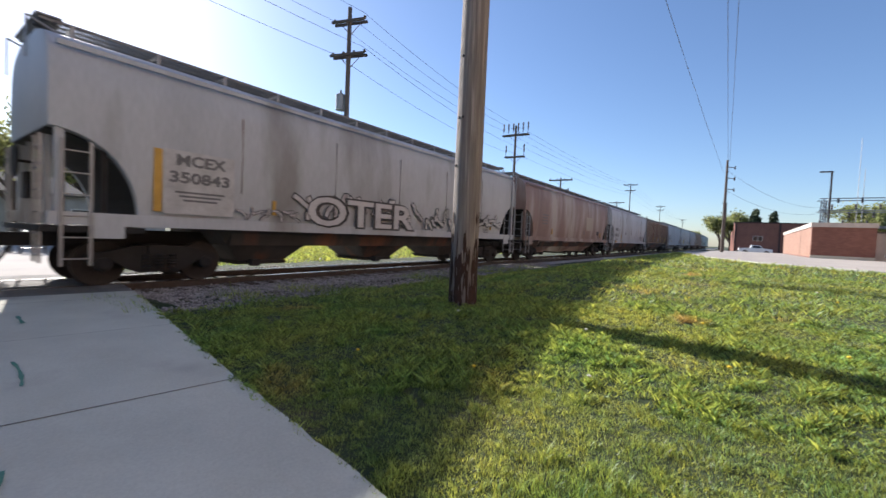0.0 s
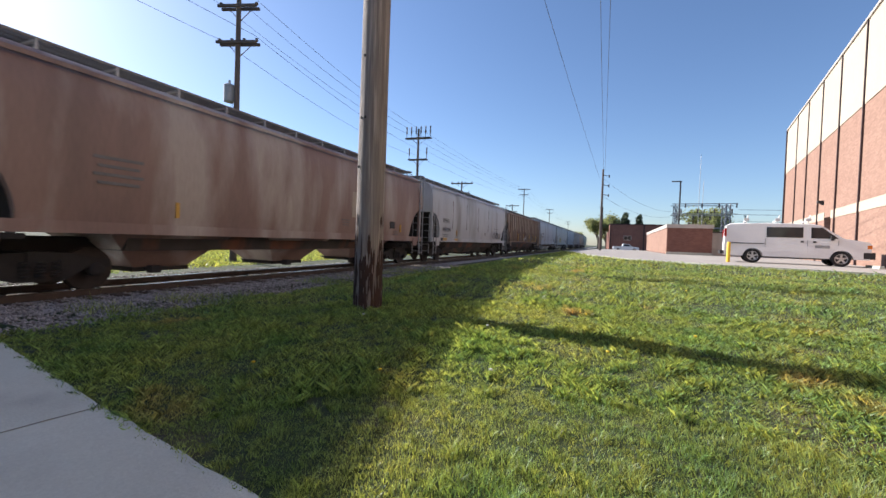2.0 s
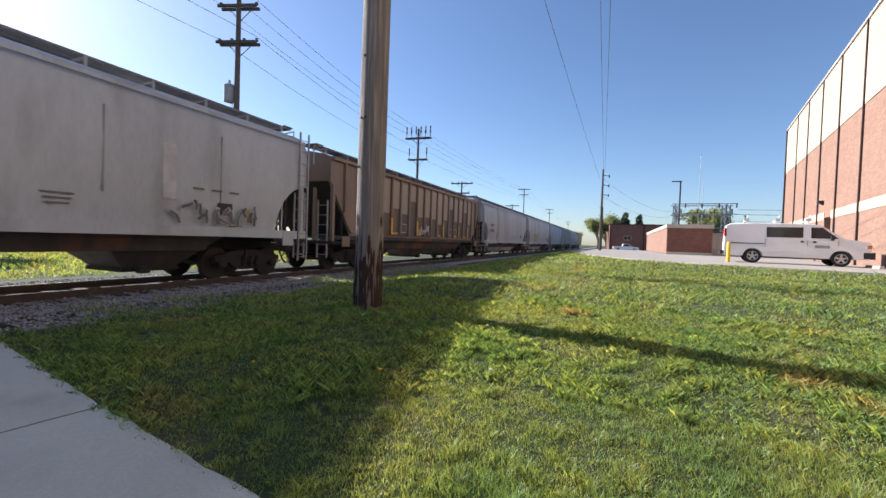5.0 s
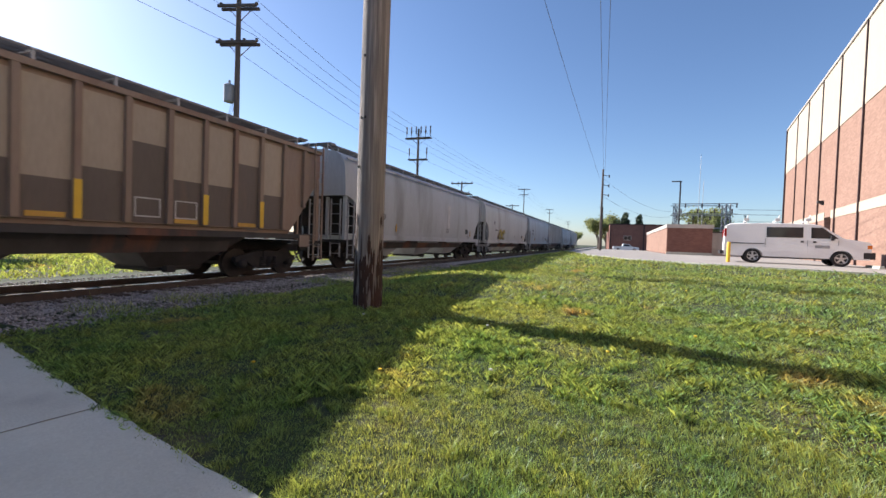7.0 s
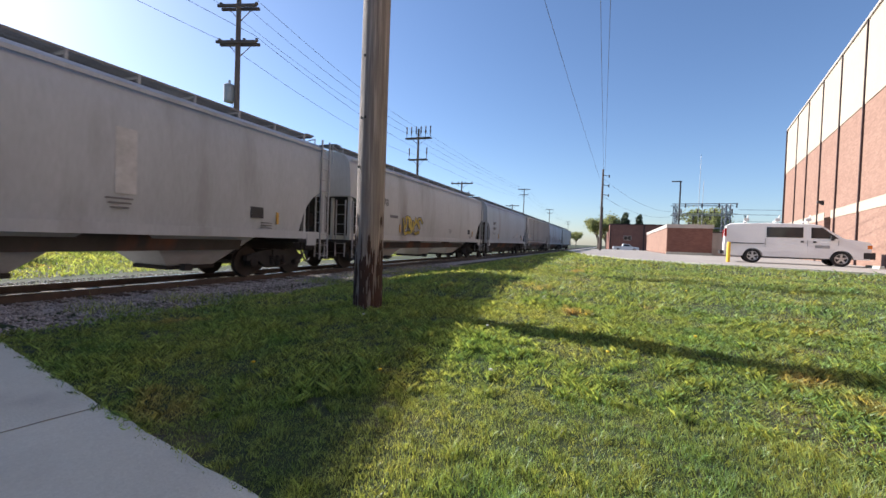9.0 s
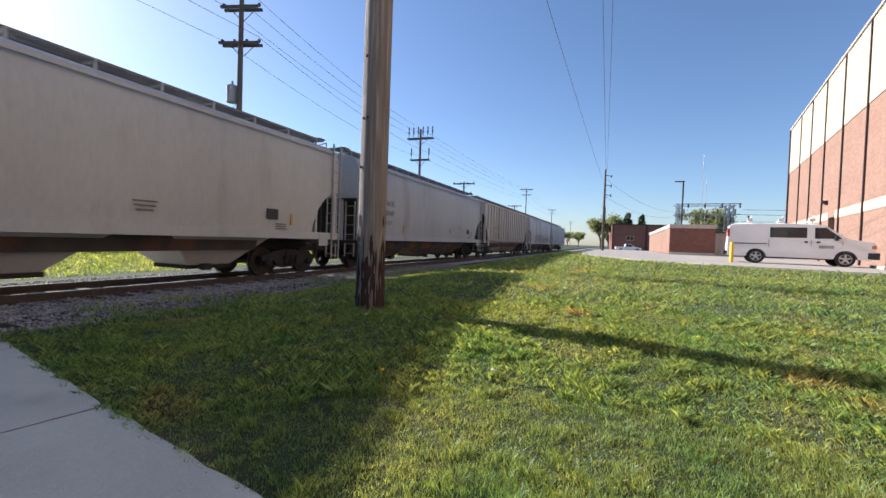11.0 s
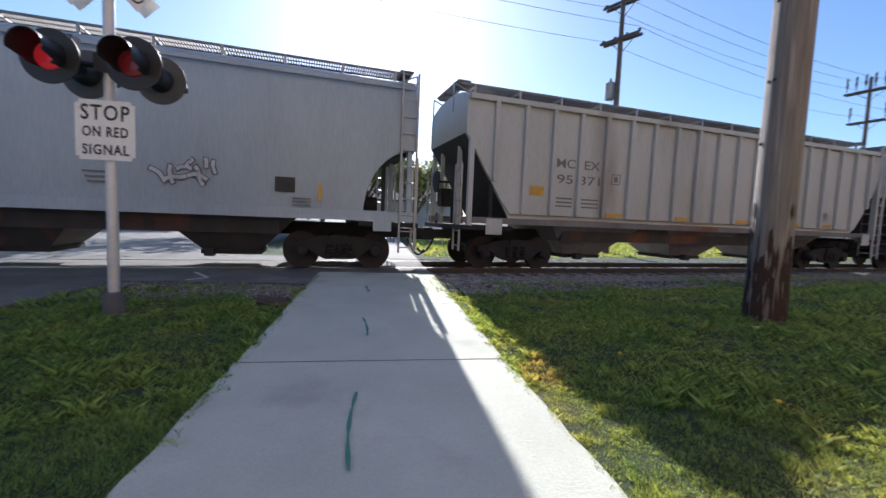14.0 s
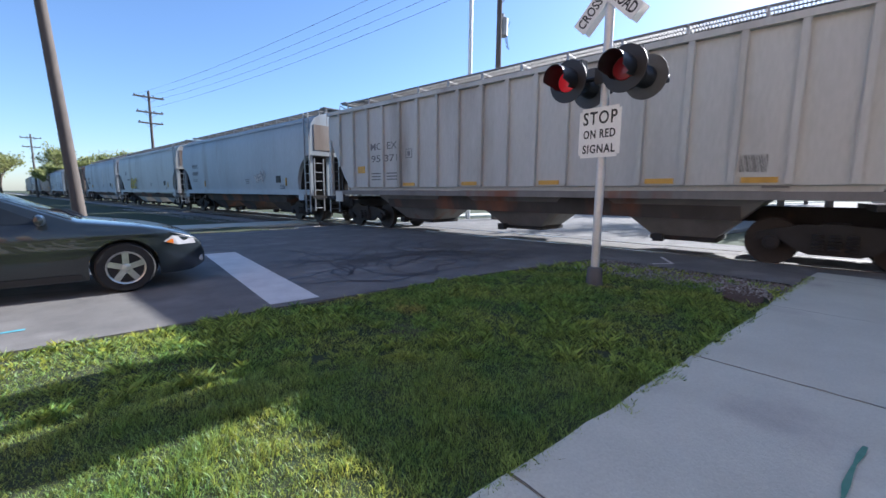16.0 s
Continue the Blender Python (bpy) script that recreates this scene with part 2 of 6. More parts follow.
def shared(name, me, parent, m, label=""):
    ob = new(name, me)
    ob.parent = parent
    ob.matrix_basis = m
    return tagged(ob, label)


def thing(name, m, label, category, group="", kind=""):
    ob = new(name)
    ob.matrix_basis = m
    return tagged(ob, label, category, group, kind)


def grid_mesh(name, verts, faces, material):
    me = bpy.data.meshes.new(name)
    me.from_pydata(verts, [], faces)
    me.materials.append(material)
    return me


def text(words, size, m, parent, material, name="lettering", bold=0.0, width=None, depth=0.003, spread=1.0):
    cu = bpy.data.curves.new(name, "FONT")
    cu.body, cu.size, cu.align_x, cu.align_y, cu.extrude, cu.offset = words, size, "CENTER", "CENTER", depth, bold
    cu.resolution_u, cu.space_character = 3, spread
    tmp = bpy.data.objects.new(name, cu)
    me = bpy.data.meshes.new_from_object(tmp)
    bpy.data.objects.remove(tmp)
    bpy.data.curves.remove(cu)
    if width:
        xs = [v.co.x for v in me.vertices]
        k = width / (max(xs) - min(xs))
        for v in me.vertices:
            v.co.x *= k
    me.materials.clear()
    me.materials.append(material)
    return shared(name, me, parent, m)


# the road's own directions: U towards the tracks, W along the lawn
U = Vector((-0.9766, 0.2149, 0))
W = Vector((0.2149, 0.9766, 0))


def uw(u, w, z=0.0):
    p = U * u + W * w
    return Vector((p.x, p.y, z))


def sstep(a, b, x):
    t = np.clip((x - a) / (b - a), 0, 1)
    return t * t * (3 - 2 * t)


TRACK_X, RAIL_Z = -10.8, 0.12
TRACK_TURN = -3.3
TM = Matrix.Rotation(radians(TRACK_TURN), 4, "Z")
TC, TS = math.cos(radians(3.3)), math.sin(radians(3.3))
LOT_Z = 0.75


def ground_z(x, y):
    """The height of the ground: flat at the path, a rising lawn, a flat bed under the track."""
    w = 0.2149 * x + 0.9766 * y
    road = (w < -5.4) & (x > -7.2)
    x0 = x
    x = x * TC - y * TS
    rise = (LOT_Z - 0.02) * (1 - np.exp(-np.maximum(w - 1.3, 0) / 7.6))
    rise = rise * sstep(-7.6, -3.2, x) + 0.02
    rise = rise - 0.65 * sstep(58, 100, y) * sstep(-7.6, -3.2, x)
    near = sstep(-7.9, -6.2, x)
    bed = -0.05 + 0.0 * x
    far = sstep(-15.5, -13.5, x)
    z = np.where(x < -12, -0.02 + (bed + 0.02) * far, bed + (rise - bed) * near)
    u = -0.9766 * x0 + 0.2149 * y
    verge = (w > -5.4) & (w < 1.3) & (x0 > -9.3)
    z = np.where(verge, 0.005 + 0.075 * sstep(3.5, 8.5, u), z)
    return np.where(road, np.minimum(z, 0.0) - 0.02, z)


def gz(x, y):
    return float(ground_z(np.array([float(x)]), np.array([float(y)]))[0])


# ---- ground ----
def axis_steps(stops):
    out = []
    for (a, s), (b, _) in zip(stops, stops[1:]):
        out += list(np.arange(a, b, s))
    return np.array(out + [stops[-1][0]])


gx = axis_steps([(-900, 150), (-300, 40), (-60, 5), (-20, 0.5), (14, 3), (60, 30), (300, 150), (900, 1)])
gy = axis_steps([(-900, 150), (-300, 40), (-60, 5), (-15, 0.5), (25, 2), (110, 20), (300, 150), (900, 1)])
X, Y = np.meshgrid(gx, gy)
Z = ground_z(X, Y)
nx = len(gx)
ground = new("ground", grid_mesh("ground", list(zip(X.ravel(), Y.ravel(), Z.ravel())),
             [(j * nx + i, j * nx + i + 1, (j + 1) * nx + i + 1, (j + 1) * nx + i) for j in range(len(gy) - 1) for i in range(nx - 1)], M["soil"]))
tagged(ground, "lawn soil under mown green grass", "ground", kind="structure")


def way_z(u):
    return 0.035 + 0.075 * float(sstep(3.5, 8.5, np.array(u)))


def strip(name, u0, u1, w0, w1, material, lift=0.0, step=1.0, edge=None):
    """A level strip along the road's direction, following its rise to the tracks."""
    us = np.arange(u0, u1 + 1e-6, (u1 - u0) / max(1, round((u1 - u0) / step)))
    vs, fs = [], []
    for u in us:
        hi = edge(u) if edge else w1
        for w, dz in ((w0, -0.12), (w0, 0), (hi, 0), (hi, -0.12)):
            vs.append(uw(u, w, way_z(u) + lift + dz))
    for i in range(len(us) - 1):
        for k in range(3):
            a = i * 4 + k
            fs.append((a, a + 1, a + 5, a + 4))
    return new(name, grid_mesh(name, vs, fs, material))


def kerb_line(u):
    return -4.9 + 0.65 * float(sstep(3.5, 9.0, np.array(u))) - 0.6 * float(sstep(12, 17, np.array(u)))


road = strip("road", -70, 130, -15.2, -5, M["asphalt"], edge=kerb_line)
tagged(road, "worn grey asphalt road crossing the tracks", "road", kind="structure")
far_verge = strip("pavement", -70, 130, -19.5, -17.6, M["concrete"], lift=-0.01, step=5)
tagged(far_verge, "pale concrete pavement across the road", "pavement", kind="structure")

# the near lot and the drive behind the lawn
bm = bmesh.new()
lot_pts = [(-1.6, 40), (0.2, 27.5), (2.2, 22.6), (5.0, 20.2), (9.0, 18.7), (13.5, 17.3), (30, 13.6), (30, 75), (2.2, 75)]
prism(bm, [(x, y) for x, y in lot_pts], LOT_Z - 0.4, LOT_Z + 0.012, swap=lambda x, z, y: (x, y, z))
lot = new("pavement_lot", mesh_of(bm, "pavement_lot", M["lot"]))
tagged(lot, "pale concrete car park behind the lawn", "car park", kind="structure")
bm = bmesh.new()
for (x0, y0), (x1, y1) in zip(lot_pts[:6], lot_pts[1:7]):
    d = Vector((x1 - x0, y1 - y0, 0))
    m = Matrix.Translation((x0, y0, 0)) @ Matrix.Rotation(math.atan2(d.y, d.x), 4, "Z")
    box(bm, 0, d.length, -0.16, 0.0, LOT_Z - 0.3, LOT_Z + 0.02, m)
tagged(new("kerb", mesh_of(bm, "kerb", M["concrete"])), "low concrete kerb at the lawn's edge", "kerb", kind="structure")
bm = bmesh.new()
box(bm, 1.5, 24, 84, 130, -0.2, 0.19)
tagged(new("pavement_far", mesh_of(bm, "pavement_far", M["lot"])), "pale distant car park", "car park", kind="structure")

# stop bar, edge line and tar-filled cracks on the road
def on_road(name, pts_list, width, material, label, lift=0.006):
    vs, fs = [], []
    for pts in pts_list:
        for (u0, w0), (u1, w1) in zip(pts, pts[1:]):
            d = Vector((u1 - u0, w1 - w0))
            if d.length < 1e-4:
                continue
            nrm = Vector((-d.y, d.x)).normalized() * width / 2
            k = len(vs)
            for (u, w), s in (((u0, w0), 1), ((u0, w0), -1), ((u1, w1), -1), ((u1, w1), 1)):
                vs.append(uw(u + nrm.x * s, w + nrm.y * s, way_z(u) + lift))
            fs.append((k, k + 1, k + 2, k + 3))
    return tagged(new(name, grid_mesh(name, vs, fs, material)), label, "road marking", kind="structure")


on_road("stop_line", [[(1.77, -5.05), (1.9, -10.1)]], 0.62, M["white_paint"], "worn white painted stop line")
on_road("centre_line", [[(-30, -10.2), (1.4, -10.2)], [(-30, -10.45), (1.4, -10.45)]], 0.11, M["yellow"], "double yellow centre line")
on_road("edge_mark", [[(8.9, -3.6), (8.2, -3.1), (7.9, -3.35)]], 0.07, M["white_paint"], "thin white survey mark on asphalt")
on_road("survey_mark", [[(-1.9, -5.75), (-1.2, -5.55), (-0.7, -5.6)], [(-1.5, -5.2), (-1.3, -6.0)]], 0.06, M["cyan_paint"], "blue utility survey stroke on the road")
rng = random.Random(4)
cracks = []
for k in range(64):
    u, w, a = rng.uniform(2.8, 6.4), rng.uniform(-8.4, -5.2), rng.uniform(0, 6.28)
    line = [(u, w)]
    for _ in range(rng.randint(4, 9)):
        a += rng.uniform(-0.8, 0.8)
        u, w = u + 0.3 * math.cos(a), w + 0.3 * math.sin(a)
        if w > -5.1:
            break
        line.append((u, w))
    cracks.append(line)
cracks += [[(2.6, -14 + i * 0.9 + 0) for i in range(1)], [(3.3 + 0.15 * math.sin(i), -14 + i * 0.7) for i in range(12)], [(u * 0.8 - 12, -7.4 + 0.2 * math.sin(u * 1.3)) for u in range(16)]]
on_road("tar_seal", cracks, 0.048, M["crack"], "black tar sealing over branching cracks", 0.005)

# sidewalk slabs
sidewalk = thing("sidewalk", pose(0, 0, 0), "pale concrete sidewalk of broad slabs", "sidewalk", kind="structure")
W0, W1 = -1.2, 1.28
edges_u = [1.42 + 2.36 * k for k in range(-6, 4)] + [9.25]
for u0, u1 in zip(edges_u, edges_u[1:]):
    bm = bmesh.new()
    g = 0.006
    dz0, dz1 = rng.uniform(-0.006, 0.006), rng.uniform(-0.006, 0.006)
    n = 10
    tops = []
    for side, w in ((0, W0), (1, W1)):
        row = []
        for i in range(n + 1):
            u = u0 + g + (u1 - u0 - 2 * g) * i / n
            jag = rng.uniform(-0.014, 0.014)
            row.append(bm.verts.new(uw(u, w + jag, way_z(u) + 0.012 + dz0 * (1 - i / n) + dz1 * i / n)))
        tops.append(row)
    faces = [bm.faces.new((tops[0][i], tops[0][i + 1], tops[1][i + 1], tops[1][i])) for i in range(n)]
    ext = bmesh.ops.extrude_face_region(bm, geom=faces)
    for v in [e for e in ext["geom"] if isinstance(e, bmesh.types.BMVert)]:
        v.co.z -= 0.12
    part("slab", bm, M["concrete"], sidewalk)
    bm = bmesh.new()
    wob = [rng.uniform(-0.006, 0.006) for _ in range(25)]
    for i in range(24):
        wa, wb = W0 + (W1 - W0) * i / 24, W0 + (W1 - W0) * (i + 1) / 24
        bm.faces.new([bm.verts.new(uw(u1 + dv + wob[k], wv, way_z(u1) + 0.0145)) for dv, wv, k in ((-0.0055, wa, i), (0.0055, wa, i), (0.0055, wb, i + 1), (-0.0055, wb, i + 1))])
    part("slab_joint", bm, M["joint_dirt"], sidewalk, "dirt-filled slab joint")
far_walk = strip("sidewalk_far", 12.6, 60, -1.2, 1.28, M["lot"], lift=0.0, step=2)
tagged(far_walk, "pale concrete sidewalk beyond the tracks", "sidewalk", kind="structure")
crossing = strip("crossing_apron", 7.7, 12.6, -4.5, 1.27, M["asphalt"], lift=0.004, step=1)
tagged(crossing, "asphalt apron of the sidewalk crossing", "crossing", kind="structure")


dirt_verge = strip("dirt_verge", 6.75, 7.75, -4.3, -1.16, M["dirt"], lift=-0.022, step=0.5)
tagged(dirt_verge, "bare gravelly earth between verge and crossing", "dirt", kind="structure")


def paint_stroke(pts, width, label):
    vs, fs = [], []
    for i, (x, y) in enumerate(pts):
        k = width * (0.7 + 0.3 * math.sin(i * 2.1))
        u, w = Vector((x, y, 0)).dot(U), Vector((x, y, 0)).dot(W)
        for s in (-1, 1):
            vs.append(uw(u, w + s * k / 2, way_z(u) + 0.0235))
    for i in range(len(pts) - 1):
        fs.append((2 * i, 2 * i + 1, 2 * i + 3, 2 * i + 2))
    tagged(new("paint_mark", grid_mesh("paint_mark", vs, fs, M["green_paint"])), label, "paint mark", group="survey marks")


paint_stroke([(-3.03 + 0.96 * t, 0.55 - 0.03 * math.sin(3 * t) - 0.20 * t) for t in np.linspace(0, 1, 9)], 0.032, "faded green survey stroke sprayed on the concrete")
paint_stroke([(-5.2 + 0.75 * t, 1.0 - 0.09 * t * t) for t in np.linspace(0, 1, 7)], 0.035, "short faded green survey tick on the concrete")
paint_stroke([(-7.3 + 0.5 * t, 1.45 - 0.05 * t) for t in np.linspace(0, 1, 5)], 0.05, "faint green survey tick near the tracks")

# ---- track ----
bm = bmesh.new()
for y0, y1 in ((-300, -8.0), (1.9, 420)):
    prism(bm, [(-14.0, -0.1), (-12.7, -0.035), (-8.9, -0.035), (-7.5, -0.1)], y0, y1)
tagged(new("ballast_bed", mesh_of(bm, "ballast_bed", M["ballast"])), "grey crushed-stone track bed", "ballast", kind="structure").matrix_basis = TM.copy()
for sx, nm in ((-1, "far"), (1, "near")):
    rl = thing("rail", TM @ pose(TRACK_X + sx * 0.755, 0, 0), "long steel rail with a polished head on ties", "rail", "rails of the track", "structure")
    bm = bmesh.new()
    prism(bm, [(-0.07, -0.055), (0.07, -0.055), (0.07, -0.04), (0.012, -0.02), (0.012, 0.08), (0.034, 0.09), (0.034, RAIL_Z - 0.004), (-0.034, RAIL_Z - 0.004), (-0.034, 0.09), (-0.012, 0.08), (-0.012, -0.02), (-0.07, -0.04)], -300, 420)
    part("web", bm, M["rail"], rl)
    bm = bmesh.new()
    box(bm, -0.03, 0.03, -300, 420, RAIL_Z - 0.003, RAIL_Z + 0.002)
    part("rail_head", bm, M["rail_top"], rl, "polished running surface")
track_bed = thing("track_ties", TM.copy(), "dark weathered timber ties in ballast", "railway ties", kind="structure")
bm = bmesh.new()
box(bm, -1.3, 1.3, -0.11, 0.11, -0.12, 0.0)
tie_me = mesh_of(bm, "tie", M["tie"])
for k in range(-60, 170):
    y = 0.54 * k
    if -7.9 < y < 1.8:
        continue
    shared("tie", tie_me, track_bed, pose(TRACK_X + rng.uniform(-0.04, 0.04), y, -0.015 + rng.uniform(-0.01, 0.01), 0, 0, rng.uniform(-1.2, 1.2)))
# loose stones on the near shoulder
nr = np.random.RandomState(3)
ns = 19000
sx = np.where(nr.rand(ns) < 0.75, nr.uniform(-9.95, -7.15, ns) + nr.normal(0, 0.12, ns), nr.uniform(-13.6, -11.7, ns))
sy = np.where(nr.rand(ns) < 0.75, 2.2 + 20 * nr.rand(ns) ** 1.4, -nr.uniform(8.2, 40, ns))
sz = np.where(sx > -8.9, -0.035 - 0.065 * (sx + 8.9) / 1.4, -0.035)
sx, sy = sx * TC + sy * TS, -sx * TS + sy * TC
sz = np.maximum(sz, ground_z(sx, sy) - 0.0) + 0.008
rad = nr.uniform(0.016, 0.036, ns)
octa = np.array([(1, 0, 0), (0, 1, 0), (-1, 0, 0), (0, -1, 0), (0, 0, 0.8), (0, 0, -0.8)])
V = (octa[None] * (rad[:, None] * nr.uniform(0.7, 1.3, (ns, 6)))[:, :, None])
ang = nr.uniform(0, 6.28, ns)
ca, sa = np.cos(ang)[:, None], np.sin(ang)[:, None]
V = np.stack([V[..., 0] * ca - V[..., 1] * sa, V[..., 0] * sa + V[..., 1] * ca, V[..., 2]], -1) + np.stack([sx, sy, sz], -1)[:, None]
tri = np.array([(0, 1, 4), (1, 2, 4), (2, 3, 4), (3, 0, 4), (1, 0, 5), (2, 1, 5), (3, 2, 5), (0, 3, 5)])
F = (tri[None] + 6 * np.arange(ns)[:, None, None]).reshape(-1, 3)


def tri_mesh(name, verts, tris, material):
    me = bpy.data.meshes.new(name)
    me.vertices.add(len(verts))
    me.vertices.foreach_set("co", np.asarray(verts, np.float32).ravel())
    me.loops.add(len(tris) * 3)
    me.loops.foreach_set("vertex_index", np.asarray(tris, np.int32).ravel())
    me.polygons.add(len(tris))
    me.polygons.foreach_set("loop_start", np.arange(0, len(tris) * 3, 3, dtype=np.int32))
    me.update(calc_edges=True)
    me.materials.append(material)
    return me


gu, gw, gr = nr.uniform(6.5, 7.9, 2600), nr.uniform(-4.35, -1.1, 2600), nr.uniform(0.008, 0.02, 2600)
gp = np.stack([U.x * gu + W.x * gw, U.y * gu + W.y * gw, 0.018 + 0.075 * sstep(3.5, 8.5, gu)], -1)
GV = octa[None] * (gr[:, None] * nr.uniform(0.7, 1.3, (2600, 6)))[:, :, None] + gp[:, None]
tagged(new("gravel", tri_mesh("gravel", GV.reshape(-1, 3), (tri[None] + 6 * np.arange(2600)[:, None, None]).reshape(-1, 3), M["ballast"])), "scattered gravel at the verge's end", "gravel", kind="stuff")
tagged(new("ballast_stones", tri_mesh("ballast_stones", V.reshape(-1, 3), F, M["ballast"])), "loose grey crushed stones beside the rails", "ballast", kind="stuff")


# ---- the big brick building ----
def wall_m(s, off=0.0, z=0.0):
    """Along the long wall: s metres from its start, off metres out of it."""
    d = Vector((0.2267, 0.974, 0))
    p = Vector((13.6, 25.04, 0)) + d * s - Vector((d.y, -d.x, 0)) * off
    return Matrix.Translation((p.x, p.y, z)) @ Matrix.Rotation(math.atan2(d.y, d.x), 4, "Z")


BW = wall_m(0)
S0, S1, TOP = -34.4, 31.2, 14.8
hall = thing("brick_hall", BW, "tall windowless red-brick hall with cream upper panels", "building")
bm = bmesh.new()
box(bm, S0, 11.4, -22, 0, LOT_Z - 1, 10.0)
box(bm, 13.2, S1, -22, 0, LOT_Z - 1, 10.0)
box(bm, 11.4, 13.2, -22, 0, 4.0, 10.0)
box(bm, 11.4, 13.2, -22, -0.5, LOT_Z - 1, 4.0)
part("brick_wall", bm, M["brick"], hall)
joints = [0.3 + 5.0 * k for k in range(-6, 6)]
bm = bmesh.new()
box(bm, S0 + 0.1, S1 - 0.1, -21.9, -0.1, 10.0, TOP - 0.05)
part("upper_wall", bm, M["cream"], hall)
for a, b in zip([S0] + joints, joints + [S1]):
    bm = bmesh.new()
    box(bm, a + 0.13, b - 0.13 if b < S1 else b, -0.1, 0.045, 10.0, TOP)
    part("upper_panel", bm, M["cream"], hall, "smooth cream panel")
for a, b in ((S0, 11.4), (13.2, S1)):
    bm = bmesh.new()
    box(bm, a, b, -0.05, 0.03, 3.85, 4.42)
    part("band_course", bm, M["cream"], hall, "pale stone band")
for s in joints:
    bm = bmesh.new()
    box(bm, s - 0.065, s + 0.065, -0.08, 0.10, LOT_Z - 0.3, TOP + 0.01)
    part("joint_strip", bm, M["joint"], hall, "dark vertical joint strip")
bm = bmesh.new()
box(bm, S1 - 0.02, S1 + 0.16, -0.3, 0.16, LOT_Z - 0.3, TOP)
part("corner_strip", bm, M["joint"], hall)
bm = bmesh.new()
box(bm, S0 - 0.1, S1 + 0.18, -22.1, 0.14, TOP + 0.012, TOP + 0.16)
part("coping", bm, M["flashing"], hall)
bm = bmesh.new()
box(bm, 11.5, 13.1, -0.42, -0.34, LOT_Z, 3.95)
part("service_door", bm, M["joint"], hall, "dark steel service door")
bm = bmesh.new()
box(bm, 13.5, 14.0, 0.0, 0.35, 5.2, 5.32)
prism(bm, [(0.0, 5.0), (0.35, 5.2), (0.0, 5.2)], 13.5, 14.0, swap=lambda x, y, z: (y, x, z))
part("wall_lamp", bm, M["trim_black"], hall, "dark wall-mounted floodlight")


# ---- low brick building, far buildings ----
def low_building():
    m = Matrix.Translation((7.55, 45.4, 0)) @ Matrix.Rotation(radians(-3.7), 4, "Z")
    b = thing("brick_outbuilding", m, "low red-brick enclosure with a pale coping", "building")
    bm = bmesh.new()
    box(bm, 0, 3.8, 0, 29, LOT_Z - 0.6, 3.35)
    part("wall", bm, M["brick_dark"], b)
    bm = bmesh.new()
    box(bm, -0.02, -0.004, 0.2, 28.8, LOT_Z + 0.1, 3.3)
    part("side_wall", bm, M["brick"], b)
    bm = bmesh.new()
    box(bm, -0.08, 3.88, -0.08, 29.08, 3.35, 3.72)
    part("coping", bm, M["flashing"], b)
    bm = bmesh.new()
    box(bm, -0.03, 3.8, -0.04, -0.003, LOT_Z + 0.01, LOT_Z + 0.25)
    part("plinth", bm, M["concrete"], b)
    g = thing("grey_shed", m @ Matrix.Translation((4.0, 2.0, 0)), "pale grey utility enclosure beside the brick wall", "shed")
    bm = bmesh.new()
    box(bm, 0, 3.2, 0, 5, LOT_Z - 0.5, 3.0)
    part("wall", bm, M["siding"], g)
    bm = bmesh.new()
    box(bm, -0.1, 3.3, -0.1, 5.1, 3.0, 3.12)
    part("roof", bm, M["roofing"], g)


def dark_building():
    b = thing("brown_brick_building", Matrix.Translation((6.1, 122, 0)), "long dark brown brick building far behind the car park", "building")
    bm = bmesh.new()
    box(bm, 0, 34, 0, 16, -1, 7.2)
    part("wall", bm, M["brick_dark"], b)
    bm = bmesh.new()
    box(bm, -0.1, 34.1, -0.1, 16.1, 7.2, 7.45)
    part("coping", bm, M["joint"], b)
    for x in (3.6, 12.2, 20.0):
        bm = bmesh.new()
        box(bm, x, x + 1.9, -0.1, 0.04, 3.0, 4.2)
        w = part("window", bm, M["flashing"], b)
        for dx in (0.1, 1.0):
            bm = bmesh.new()
            box(bm, x + dx, x + dx + 0.8, -0.14, -0.1, 3.1, 4.1)
            part("pane", bm, M["glass"], w)
    for x in (0.0, 8.4, 16.8, 25.2):
        bm = bmesh.new()
        box(bm, x, x + 0.35, -0.16, -0.001, -0.5, 7.19)
        part("pier", bm, M["joint"], b)


low_building()
dark_building()


def house(x, y, rz, wall, w=11, d=8, h=3.2, label="pale low house beyond the tracks"):
    b = thing("house", pose(x, y, gz(x, y) - 0.1, 0, 0, rz), label, "house", "houses beyond the tracks")
    bm = bmesh.new()
    box(bm, -w / 2, w / 2, -d / 2, d / 2, 0, h)
    prism(bm, [(-d / 2, h), (d / 2, h), (0, h + 1.7)], -w / 2, w / 2, swap=lambda a, c, z: (c, a, z))
    part("wall", bm, wall, b)
    bm = bmesh.new()
    for s in (-1, 1):
        prism(bm, [(s * (d / 2 + 0.4), h - 0.14), (s * (d / 2 + 0.4), h), (0, h + 1.95), (0, h + 1.78)], -w / 2 - 0.4, w / 2 + 0.4, swap=lambda a, c, z: (c, a, z))
    part("roof", bm, M["roofing"], b)
    for k in (-0.3, 0.0, 0.3):
        bm = bmesh.new()
        box(bm, k * w - 0.55, k * w + 0.55, -d / 2 - 0.05, d / 2 + 0.05, 1.0, 2.2)
        wd = part("window", bm, M["sign"], b)
        bm = bmesh.new()
        box(bm, k * w - 0.48, k * w + 0.48, -d / 2 - 0.06, d / 2 + 0.06, 1.07, 2.13)
        part("pane", bm, M["glass"], wd)


